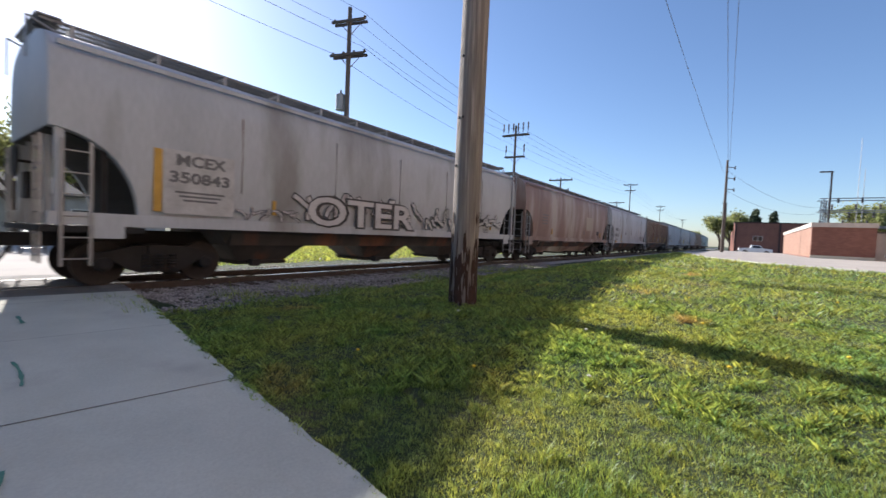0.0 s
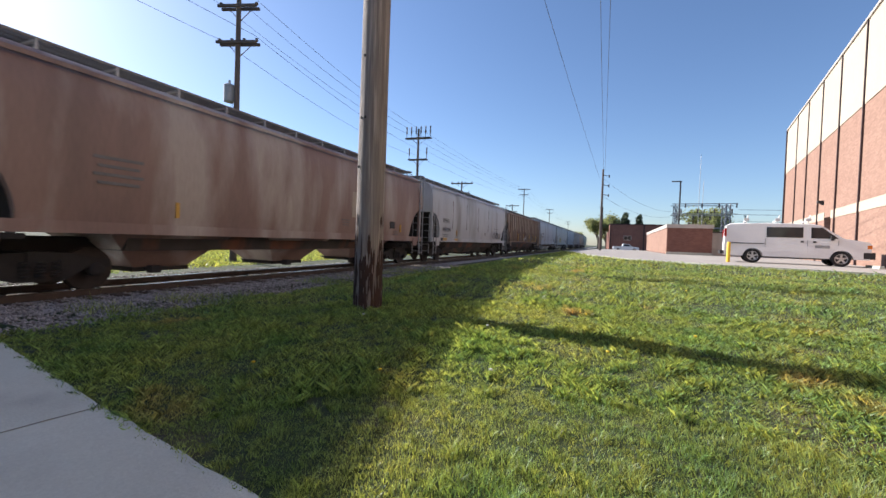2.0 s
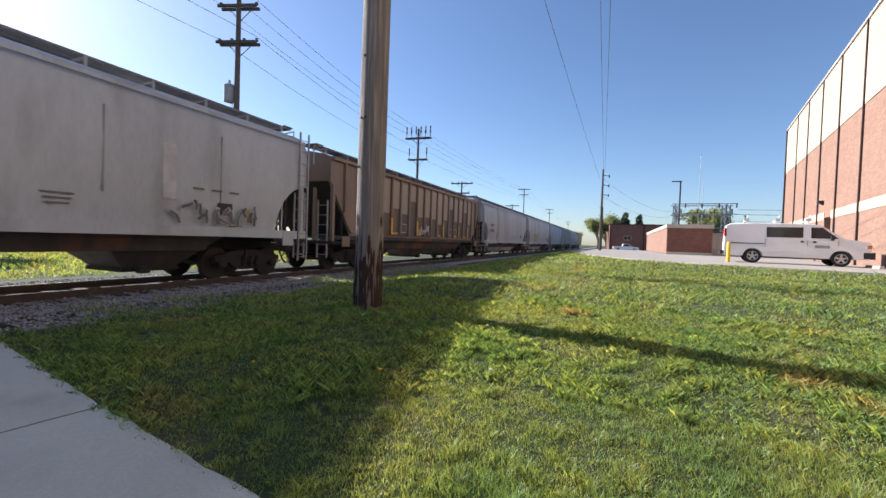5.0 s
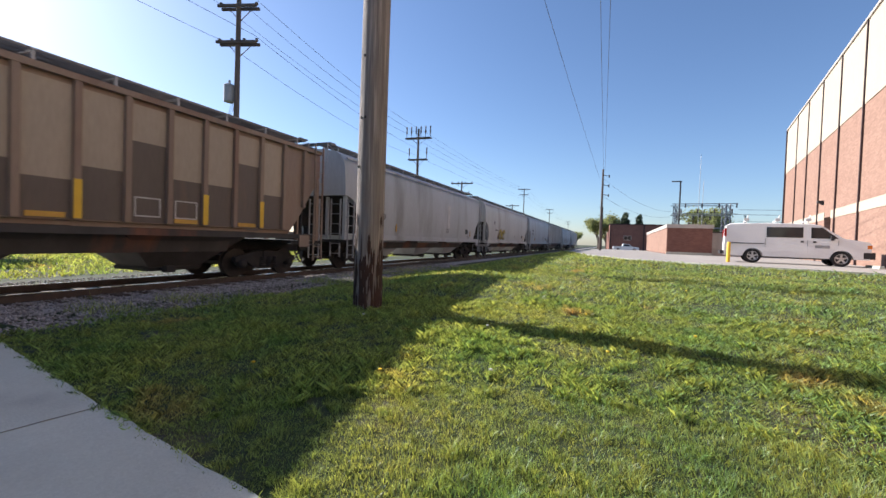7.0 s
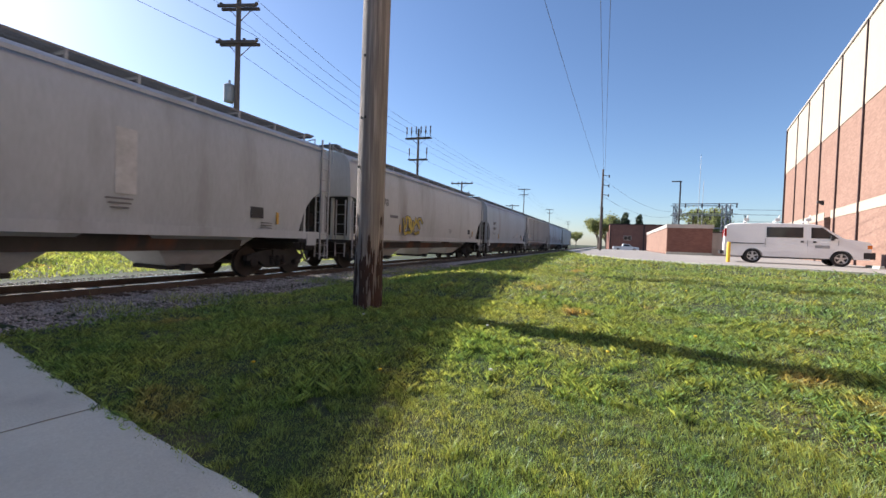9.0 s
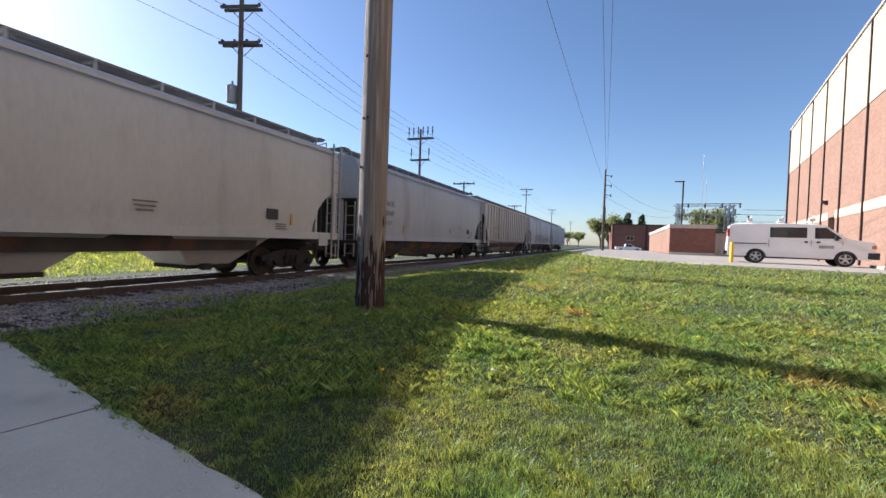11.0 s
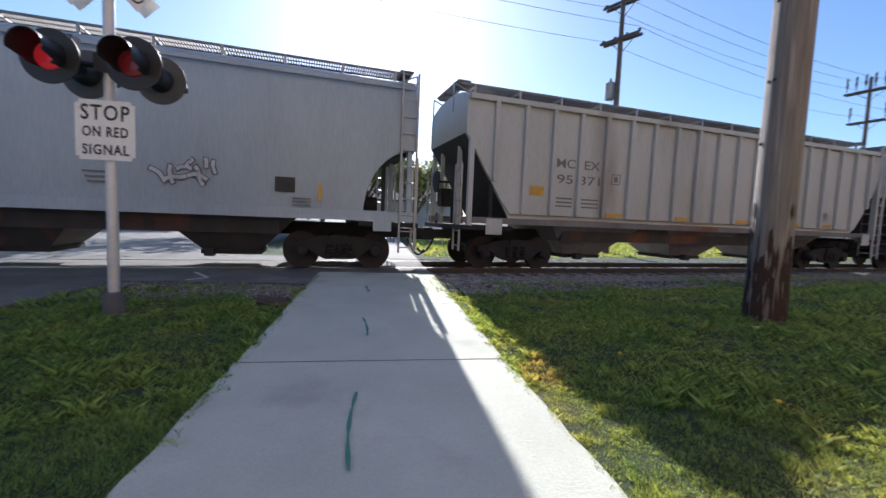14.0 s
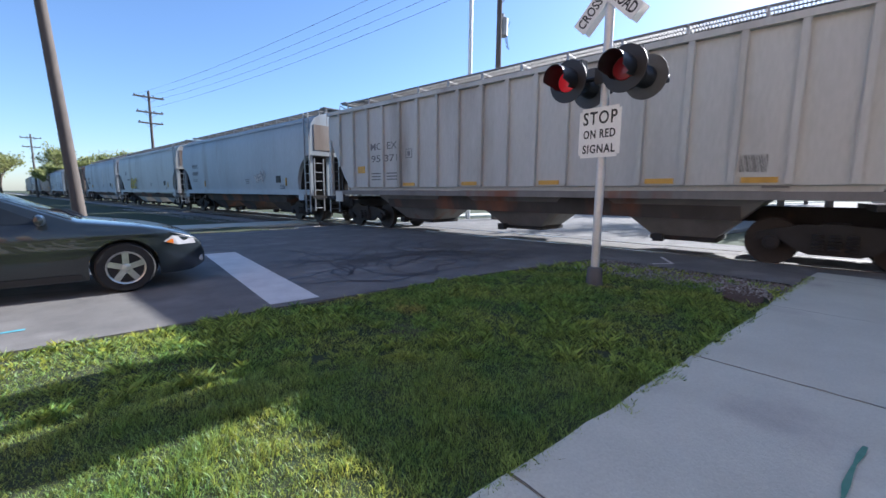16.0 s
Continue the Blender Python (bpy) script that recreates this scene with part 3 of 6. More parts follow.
house(-44, 12, 80, M["siding"])
house(-46, -34, 85, M["siding"], w=14)
house(-38, 62, 88, M["siding"], w=12)
house(-30, 190, 80, M["siding"], w=16, h=4)


# ---- poles and wires ----
def wires(a_list, b_list, sag, r, label):
    t = thing("cable_span", pose(0, 0, 0), label, "cable", "overhead cables")
    for a, b in zip(a_list, b_list):
        a, b = Vector(a), Vector(b)
        bm = bmesh.new()
        pts = [a.lerp(b, i / 20) - Vector((0, 0, sag * 4 * (i / 20) * (1 - i / 20))) for i in range(21)]
        for p, q in zip(pts, pts[1:]):
            bar(bm, p, q, r, n=5, caps=False)
        part("cable", bm, M["wire"], t)


def cross_arm(p, z, half, parent, pins=3, double=True, ang=0.0, pin_h=0.25):
    bm = bmesh.new()
    m = Matrix.Rotation(ang, 4, "Z")
    for s in ((-1, 1) if double else (1,)):
        box(bm, -half, half, s * 0.16 - 0.05, s * 0.16 + 0.05, z - 0.06, z + 0.06, m)
    for s in (-1, 1):
        bar(bm, m @ Vector((s * half * 0.55, 0.17, z - 0.05)), m @ Vector((0, 0.12, z - 0.6)), 0.02, n=5)
    arm = part("cross_arm", bm, M["woodfar"], parent)
    for i in range(pins):
        x = -half * 0.93 + 2 * half * 0.93 * i / max(1, pins - 1)
        bm = bmesh.new()
        c = m @ Vector((x, 0, 0))
        bar(bm, (c.x, c.y, z + 0.05), (c.x, c.y, z + pin_h * 0.4), 0.025, n=6)
        lathe(bm, [(0, 0.05), (pin_h * 0.2, 0.09), (pin_h * 0.3, 0.05), (pin_h * 0.5, 0.08), (pin_h * 0.6, 0.03)], (c.x, c.y, z + pin_h * 0.35), (0, 0, 1), n=8)
        part("insulator", bm, M["insul"], arm)


def utility_pole(x, y, top, r=0.16, arms=((0.5, 1.2, 3),), transformer=None, lean=(0, 0), mat_key="woodfar", label="weathered wooden utility pole with cross arms", ang=0.0, pin_h=0.25):
    z0 = gz(x, y)
    p = thing("utility_pole", pose(x, y, z0, lean[0], lean[1], 0), label, "utility pole", "utility poles")
    bm = bmesh.new()
    bar(bm, (0, 0, -0.3), (0, 0, top - z0), r, r * 0.62, n=12)
    part("shaft", bm, M[mat_key], p, smooth=True)
    for dz, half, pins in arms:
        cross_arm((x, y), top - z0 - dz, half, p, pins, ang=ang, pin_h=pin_h)
    if transformer:
        bm = bmesh.new()
        lathe(bm, [(-0.42, 0.24), (0.36, 0.25), (0.42, 0.18), (0.46, 0.06), (0.62, 0.05)], (-0.42, -0.05, transformer - z0), (0, 0, 1), n=14)
        part("transformer", bm, M["trans"], p, "grey can transformer", smooth=True)
        bm = bmesh.new()
        for k in range(3):
            pts = [Vector((-0.55 - 0.1 * k + 0.25 * math.sin(t * 3), 0.15, transformer - z0 + 0.3 - 1.3 * t)) for t in np.linspace(0, 1, 8)]
            for a, b in zip(pts, pts[1:]):
                bar(bm, a, b, 0.012, n=4)
        part("lead_wire", bm, M["wire"], p)
    return p


PX, PY = -3.25, 5.74
pole_z = gz(PX, PY)
near_pole = thing("wooden_pole", pose(PX, PY, pole_z, -0.3, -0.05, 0), "thick weathered brown wooden pole with dark stained base", "utility pole", "utility poles")
bm = bmesh.new()
nseg, nring = 26, 44
rows_v = []
for j in range(nring + 1):
    z = -0.3 + 11.3 * j / nring
    r = 0.222 - 0.002 * z
    rows_v.append([bm.verts.new((r * (1 + 0.02 * noise.noise((3 * math.cos(6.283 * i / nseg), 3 * math.sin(6.283 * i / nseg), z * 0.5))) * math.cos(6.283 * i / nseg),
                                 r * (1 + 0.02 * noise.noise((3 * math.cos(6.283 * i / nseg) + 9, 3 * math.sin(6.283 * i / nseg), z * 0.5))) * math.sin(6.283 * i / nseg), z)) for i in range(nseg)])
for a, b in zip(rows_v, rows_v[1:]):
    for i in range(nseg):
        bm.faces.new((a[i], a[(i + 1) % nseg], b[(i + 1) % nseg], b[i]))
bm.faces.new(rows_v[-1])
part("shaft", bm, M["wood"], near_pole, smooth=True)
cross_arm((PX, PY), 10.4, 2.3, near_pole, 4)
prng = random.Random(8)
for k in range(150):
    a, z = prng.uniform(2.6, 6.8), abs(prng.gauss(0, 0.55))
    r = 0.226 - 0.002 * z
    bm = bmesh.new()
    wd, ht = prng.uniform(0.012, 0.06), prng.uniform(0.2, 0.7)
    n = 7
    cols = []
    for i in range(n):
        t = a + (i / (n - 1) - 0.5) * wd * 4
        lo, hi = z - ht * prng.uniform(0.2, 0.6) * (1 - abs(i / 3 - 1) * 0.6), z + ht * prng.uniform(0.2, 0.6) * (1 - abs(i / 3 - 1) * 0.6)
        cols.append([bm.verts.new(((r + 0.003) * math.cos(t), (r + 0.003) * math.sin(t), q)) for q in (max(0, lo), hi)])
    for c, d in zip(cols, cols[1:]):
        bm.faces.new((c[0], d[0], d[1], c[1]))
    part("bark_patch", bm, M["bark_black"], near_pole, "dark peeling stain")
for t, z in ((4.25, 2.95), (4.62, 2.95), (4.1, 2.2), (4.4, 3.9)):
    r = 0.226 - 0.002 * z
    bm = bmesh.new()
    lathe(bm, [(-0.01, 0.022), (0.012, 0.022), (0.02, 0.012)], (r * math.cos(t), r * math.sin(t), z), (math.cos(t), math.sin(t), 0), n=8)
    part("bolt", bm, M["black"], near_pole, "dark bolt head")

FAR_P = (1.68, 54.9)
far_pole = utility_pole(*FAR_P, 10.9, 0.17, arms=(), label="tall slim wooden pole beyond the lawn")
for dz in (7.0, 8.2, 9.4):
    bm = bmesh.new()
    bar(bm, (0.1, 0, dz), (0.75, 0, dz - 0.12), 0.05, 0.035, n=6)
    lathe(bm, [(0, 0.05), (0.1, 0.09), (0.2, 0.05), (0.3, 0.08), (0.36, 0.03)], (0.72, 0, dz - 0.3), (0, 0, 1), n=8)
    part("insulator", bm, M["insul"], far_pole)
ROAD_P = (-2.95, -15.95)
ROAD_TOP = (-2.4, -16.7)
wires([(ROAD_TOP[0] - 2.05, ROAD_TOP[1], 12.0), (ROAD_TOP[0] + 1.15, ROAD_TOP[1], 12.0), (ROAD_TOP[0] + 1.7, ROAD_TOP[1], 12.0)],
      [(FAR_P[0] - 0.3, FAR_P[1], 9.6), (FAR_P[0] + 0.1, FAR_P[1], 9.9), (FAR_P[0] + 0.2, FAR_P[1], 10.8)], 0.5, 0.011, "thin dark overhead cables")
UP = [(-16.1, 15.3, 12.9), (-16.0, 37.3, 12.2), (-16.2, 53.2, 9.4), (-15.1, 103.5, 15.0), (-16.2, 93.5, 10.0), (-14.0, 166, 15.0), (-10.4, 255, 15.0)]
utility_pole(*UP[0], 0.17, arms=((0.75, 0.95, 3), (2.45, 1.0, 4)), transformer=8.1, label="wooden utility pole with two cross arms and transformer", ang=0.25)
utility_pole(*UP[1], 0.16, arms=((0.9, 1.35, 6), (3.0, 1.0, 2)), label="wooden utility pole with tall pin insulators", pin_h=1.25)
for p in UP[2:]:
    utility_pole(*p, 0.15, arms=((0.3, 1.5, 4), (1.6, 1.1, 2)))
utility_pole(-17.4, -12.0, 14.5, 0.13, arms=(), mat_key="alu", label="slim pale metal pole beyond the tracks")
utility_pole(-17.9, -10.7, 13.5, 0.17, arms=((1.0, 1.1, 3), (2.6, 0.9, 2)), transformer=9.4, label="wooden utility pole with transformer beyond the tracks")
utility_pole(-17.6, -57.0, 12.8, 0.2, arms=((0.7, 1.5, 4), (2.4, 1.3, 4), (3.6, 1.2, 2)))
utility_pole(-14.5, -112, 12.0, 0.2, arms=((0.7, 1.5, 4), (2.4, 1.3, 4)))
utility_pole(*ROAD_P, 12.5, 0.17, arms=((0.7, 2.1, 4),), lean=(3.4, 2.6), label="leaning weathered wooden pole across the road")
for (a, b) in ((0, 1), (1, 3), (3, 5), (5, 6)):
    wires([(UP[a][0] + d, UP[a][1], UP[a][2] - h) for d, h in ((-1, 0.5), (0.1, 0.5), (1, 0.5), (-1, 2.2), (1, 2.2))],
          [(UP[b][0] + d, UP[b][1], UP[b][2] - h) for d, h in ((-1, 0.5), (0.1, 0.5), (1, 0.5), (-1, 2.4), (1, 2.4))], 0.5, 0.01, "thin overhead cables along the railway")
wires([(-17.9 + d, -10.7, 13.5 - h) for d, h in ((-1, 0.9), (1, 0.9), (-.9, 2.4), (.9, 2.4))], [(UP[0][0] + d, UP[0][1], UP[0][2] - h) for d, h in ((-1, 0.5), (1, 0.5), (-1, 2.2), (1, 2.2))], 0.4, 0.01, "thin overhead cables along the railway")
wires([(-17.9 + d, -10.7, 12.6 - h) for d, h in ((-1, 0), (0, 0), (1, 0), (0.5, 1.5))], [(-17.6 + d, -57, 12.2 - h) for d, h in ((-1.3, 0), (0, 0), (1.3, 0), (0.9, 1.7))], 0.6, 0.01, "thin overhead cables along the railway")
wires([(-17.9 + d, -10.7, 12.6 - h) for d, h in ((-1, 0), (1, 0), (0, 1.2))], [(ROAD_TOP[0] + d, ROAD_TOP[1], 11.8 - h) for d, h in ((-1.0, 0), (1.0, 0), (0, 1.2))], 0.3, 0.01, "thin overhead cables across the road")


def lot_lamp(x, y, top, arm=1.0):
    p = thing("street_lamp", pose(x, y, gz(x, y)), "dark square car park lamp post", "street lamp", "car park lamps")
    h = top - gz(x, y)
    bm = bmesh.new()
    box(bm, -0.07, 0.07, -0.07, 0.07, -0.2, h)
    part("post", bm, M["trim_black"], p)
    bm = bmesh.new()
    box(bm, -arm * 0.75, 0.1, -0.13, 0.13, h, h + 0.11)
    part("lamp_head", bm, M["trim_black"], p)


lot_lamp(10.15, 54.2, 9.1, 1.2)
lot_lamp(3.2, 95, 9.6, 1.0)
lot_lamp(24.6, 80, 7.0, 0.3)


def substation():
    s = thing("substation_frame", pose(19.6, 84, 0, 0, 0, -6), "galvanised steel lattice frame of an electrical substation", "substation")
    for x in (-4.2, 3.6):
        for y in (0, 4):
            bm = bmesh.new()
            for dx in (-0.3, 0.3):
                for dy in (-0.3, 0.3):
                    box(bm, x + dx - 0.05, x + dx + 0.05, y + dy - 0.05, y + dy + 0.05, 0, 9.4)
            for k in range(9):
                for dy in (-0.3, 0.3):
                    bar(bm, (x - 0.3, y + dy, k * 1.04), (x + 0.3, y + dy, k * 1.04 + 1), 0.035, n=4)
                    bar(bm, (x + 0.3, y + dy, k * 1.04), (x - 0.3, y + dy, k * 1.04 + 1), 0.035, n=4)
            part("lattice_post", bm, M["galv"], s)
    for z in (5.2, 7.6, 9.4):
        for y in (0, 4):
            bm = bmesh.new()
            box(bm, -5.0, 5.0, y - 0.08, y + 0.08, z - 0.07, z + 0.07)
            part("beam", bm, M["galv"], s)
    for k in range(16):
        bm = bmesh.new()
        x = -4.8 + 0.64 * k
        lathe(bm, [(0, 0.08), (0.2, 0.16), (0.4, 0.08), (0.6, 0.16), (0.8, 0.06)], (x, 0, (5.3, 6.5, 7.7, 8.7)[k % 4]), (0, 0, 1), n=8)
        part("insulator", bm, M["insul"], s)
    for x, h in ((-0.4, 18.6), (0.2, 14.0)):
        a = thing("antenna_mast", pose(19.6 + x, 86, 0), "very thin tall antenna mast", "antenna")
        bm = bmesh.new()
        bar(bm, (0, 0, 0), (0, 0, h), 0.06, 0.035, n=6)
        part("mast", bm, M["galv"], a)
    wires([(24.8, 84, z) for z in (6.4, 7.6, 8.4)], [(60, 78, z) for z in (6.6, 7.6, 8.6)], 0.3, 0.03, "overhead conductors of the substation")
    wires([(FAR_P[0], FAR_P[1], z) for z in (9.8, 7.6)], [(15, 84, z) for z in (8.0, 7.2)], 1.2, 0.012, "thin dark overhead cables")


substation()
bm = bmesh.new()
lathe(bm, [(0, 0.09), (1.0, 0.09), (1.06, 0.05)], (0, 0, 0), (0, 0, 1), n=12)
bol = thing("bollard", pose(7.0, 24.9, LOT_Z + 0.01), "yellow painted steel bollard", "bollard")
part("post", bm, M["yellow"], bol, smooth=True)
for k in range(4):
    st = thing("parking_stop", pose(13.0 - 0.25 - 2.7 * 0.2149 * k, 22.2 - 2.7 * 0.9766 * k + 2.4, LOT_Z + 0.012, 0, 0, math.degrees(math.atan2(W.y, W.x))), "pale concrete wheel stop by the wall", "wheel stop", "wheel stops")
    bm = bmesh.new()
    prism(bm, [(-0.1, 0), (0.1, 0), (0.07, 0.13), (-0.07, 0.13)], -0.9, 0.9, swap=lambda x, y, z: (y, x, z))
    part("block", bm, M["concrete"], st)


# ---- road vehicles ----
def arc(cx, cz, r, a0, a1, n):
    return [(cx + r * math.cos(radians(a0 + (a1 - a0) * i / n)), cz + r * math.sin(radians(a0 + (a1 - a0) * i / n))) for i in range(n + 1)]


def shell(bm, lower, upper, width, inset_at, inset):
    """A vehicle body: a side outline (x forward, z up) given as one loop, drawn across the width and drawn in above a height."""
    pts = lower + upper
    cols = []
    for t in (-1, -0.93, 0.93, 1):
        ring = []
        for x, z in pts:
            k = max(0.0, z - inset_at) * inset
            shrink = 0.05 if abs(t) == 1 else 0.0
            y = math.copysign(width / 2 * (1 if abs(t) == 1 else 0.955) - k, t)
            zz = z - shrink * 0.6 if z > inset_at + 0.2 else z
            ring.append(bm.verts.new((x, y, zz)))
        cols.append(ring)
    n = len(pts)
    for a, b in zip(cols, cols[1:]):
        for i in range(n):
            bm.faces.new((a[i], a[(i + 1) % n], b[(i + 1) % n], b[i]))
    bm.faces.new(cols[0][::-1])
    bm.faces.new(cols[-1])


def side_pane(bm, pts, width, inset_at, inset, sd, lift=0.006):
    for s in (sd,):
        vs = [bm.verts.new((x, s * (width / 2 - max(0, z - inset_at) * inset + lift), z)) for x, z in pts]
        vi = [bm.verts.new((x, s * (width / 2 - max(0, z - inset_at) * inset - 0.03), z)) for x, z in pts]
        bm.faces.new(vs)
        bm.faces.new(vi)
        for i in range(len(pts)):
            bm.faces.new((vs[i], vs[(i + 1) % len(pts)], vi[(i + 1) % len(pts)], vi[i]))


def road_wheel(parent, x, y, r, spokes, side):
    w = new("wheel")
    w.parent = parent
    w.matrix_basis = pose(x, y, r)
    bm = bmesh.new()
    lathe(bm, [(-0.1, r * 0.66), (-0.11, r * 0.93), (-0.07, r), (0.07, r), (0.11, r * 0.93), (0.1, r * 0.66)], (0, 0, 0), (0, 1, 0), n=28)
    part("tyre", bm, M["tyre"], w, smooth=True)
    bm = bmesh.new()
    o = side * 0.1
    lathe(bm, [(-0.02, r * 0.66), (0.02, r * 0.66), (0.015, r * 0.6), (-0.01, r * 0.58)], (0, o, 0), (0, side, 0), n=28)
    for k in range(spokes):
        m = Matrix.Translation((0, o, 0)) @ Matrix.Rotation(2 * math.pi * k / spokes, 4, "Y")
        box(bm, -r * 0.11, r * 0.11, -0.015, 0.018, r * 0.08, r * 0.62, m)
    lathe(bm, [(-0.02, r * 0.2), (0.025, r * 0.16), (0.03, 0.02)], (0, o, 0), (0, side, 0), n=14)
    part("rim", bm, M["rim"], w, smooth=True)
    bm = bmesh.new()
    lathe(bm, [(-0.03, r * 0.6), (0.0, r * 0.6)], (0, o - side * 0.035, 0), (0, side, 0), n=20)
    part("brake_disc", bm, M["trim_black"], w)
    return w


def vehicle(name, m, label, category, lower, upper, width, inset_at, inset, paint, side_glass, screens, wheels, r, spokes, extras=(), group=""):
    v = thing(name, m, label, category, group)
    bm = bmesh.new()
    shell(bm, lower, upper, width, inset_at, inset)
    body = part("body", bm, paint, v, smooth=True, bevel=0.012)
    for pts in side_glass:
        for sd in (-1, 1):
            bm = bmesh.new()
            side_pane(bm, pts, width, inset_at, inset, sd)
            part("side_window", bm, M["glass"], body)
    for (x0, z0), (x1, z1) in screens:
        bm = bmesh.new()
        y0, y1 = width / 2 - max(0, z0 - inset_at) * inset - 0.1, width / 2 - max(0, z1 - inset_at) * inset - 0.12
        d = Vector((z1 - z0, 0, x0 - x1)).normalized()
        if d.z < 0:
            d = -d
        a = [bm.verts.new(Vector((x, s * y, z)) + d * 0.012) for x, z, y, s in ((x0, z0, y0, -1), (x0, z0, y0, 1), (x1, z1, y1, 1), (x1, z1, y1, -1))]
        b = [bm.verts.new(p.co - d * 0.05) for p in a]
        bm.faces.new(a)
        bm.faces.new(b[::-1])
        for i in range(4):
            bm.faces.new((a[i], b[i], b[(i + 1) % 4], a[(i + 1) % 4]))
        part("windscreen", bm, M["glass"], body)
    for x in wheels:
        for s in (-1, 1):
            road_wheel(v, x, s * (width / 2 - 0.13), r, spokes, s)
    for nm, dims, mk, lab in extras:
        bm = bmesh.new()
        box(bm, *dims)
        part(nm, bm, M[mk], v, lab, bevel=0.012)
    return v


def arches(xs, r, z0, x_front, x_rear):
    """The lower outline from the rear to the front, with an arch over each wheel."""
    pts = [(x_rear, z0)]
    for x in sorted(xs):
        pts += [(px, pz) for px, pz in arc(x, r, r * 1.16, 180 + math.degrees(math.asin((r - z0) / (r * 1.16))), -math.degrees(math.asin((r - z0) / (r * 1.16))), 10)]
    return pts + [(x_front, z0)]


vw, wb = 2.01, 3.43
van_m = Matrix.Translation((8.3, 25.7, LOT_Z + 0.013)) @ Matrix.Rotation(math.atan2(-0.2149, 0.9766), 4, "Z") @ Matrix.Translation((0, 0.9, 0))
vr = 0.365
van = vehicle("cargo_van", van_m, "white passenger work van with roof fittings, parked by the wall", "van",
              arches((0, wb), vr, 0.36, 4.42, -1.18), [(4.46, 0.62), (4.46, 1.1), (4.36, 1.2), (3.5, 1.36), (2.7, 1.98), (2.3, 2.06), (0.5, 2.1), (-1.0, 2.07), (-1.17, 1.98), (-1.24, 1.0), (-1.24, 0.5)],
              vw, 1.15, 0.14, M["van"],
              [[(0.55, 1.36), (2.0, 1.36), (2.0, 1.88), (0.55, 1.88)], [(2.3, 1.34), (3.3, 1.34), (2.72, 1.88), (2.3, 1.88)]],
              [((3.48, 1.37), (2.74, 1.95))], (0, wb), vr, 5,
              [("front_bumper", (4.18, 4.6, -1.008, 1.008, 0.4, 0.72), "trim_black", "dark bumper"), ("rear_bumper", (-1.42, -1.2, -0.95, 0.95, 0.42, 0.6), "trim_black", "dark step bumper"),
               ("rub_strip", (-0.95, 0.45, -1.016, 1.016, 1.0, 1.04), "trim_black", ""), ("headlight", (4.3, 4.475, -1.008, -0.6, 0.88, 1.07), "amber", "amber and clear headlight"),
               ("headlight", (4.3, 4.475, 0.6, 1.008, 0.88, 1.07), "amber", ""), ("grille", (4.4, 4.48, -0.58, 0.58, 0.8, 1.1), "trim_black", ""),
               ("tail_light", (-1.262, -1.16, -0.96, -0.86, 1.35, 1.8), "red_lens", "red tail light"), ("tail_light", (-1.262, -1.16, 0.86, 0.96, 1.35, 1.8), "red_lens", ""),
               ("door_handle", (1.9, 2.03, -1.03, -0.99, 1.12, 1.2), "trim_black", ""), ("door_handle", (2.36, 2.5, -1.03, -0.99, 1.12, 1.2), "trim_black", ""),
               ("mirror", (3.0, 3.12, -1.22, -0.98, 1.25, 1.5), "trim_black", ""), ("door_emblem", (2.45, 3.0, -1.012, -1.0, 0.86, 1.0), "trans", "grey emblem panel"),
               ("sill", (0.45, 2.95, -0.98, 0.98, 0.3, 0.36), "trim_black", ""), ("door_seam", (0.5, 0.512, -1.009, 1.009, 0.5, 1.25), "trim_black", ""),
               ("door_seam", (2.16, 2.172, -1.009, 1.009, 0.45, 1.25), "trim_black", ""), ("door_seam", (3.3, 3.312, -1.009, 1.009, 0.6, 1.25), "trim_black", "")])
for x in (-0.3, 1.0, 2.2):
    bm = bmesh.new()
    for s in (-1, 1):
        box(bm, x - 0.02, x + 0.02, s * 0.8 - 0.02, s * 0.8 + 0.02, 2.02, 2.22)
    box(bm, x - 0.025, x + 0.025, -0.84, 0.84, 2.2, 2.25)
    box(bm, x - 0.12, x + 0.1, -0.86, -0.72, 2.2, 2.34)
    bar(bm, (x, -0.8, 2.3), (x + 0.06, -0.8, 2.5), 0.03, n=6)
    part("roof_bar", bm, M["van"], van, "white ladder-rack crossbar")

pick = vehicle("pickup_truck", Matrix.Translation((8.4, 98.5, gz(8.4, 98.5) + 0.04)) @ Matrix.Rotation(radians(3), 4, "Z"), "small white pickup truck parked far off", "pickup",
               arches((-1.7, 1.6), 0.37, 0.4, 2.4, -2.7), [(2.5, 0.7), (2.45, 1.02), (1.1, 1.16), (0.5, 1.72), (-0.7, 1.76), (-0.85, 1.15), (-2.7, 1.12)], 1.9, 1.05, 0.2, M["van"],
               [[(-0.65, 1.2), (0.8, 1.2), (0.42, 1.64), (-0.62, 1.66)]], [((1.05, 1.18), (0.52, 1.7))], (-1.7, 1.6), 0.37, 5,
               [("front_bumper", (2.35, 2.56, -0.9, 0.9, 0.45, 0.62), "trim_black", ""), ("rear_bumper", (-2.96, -2.65, -0.9, 0.9, 0.45, 0.6), "trim_black", "")])

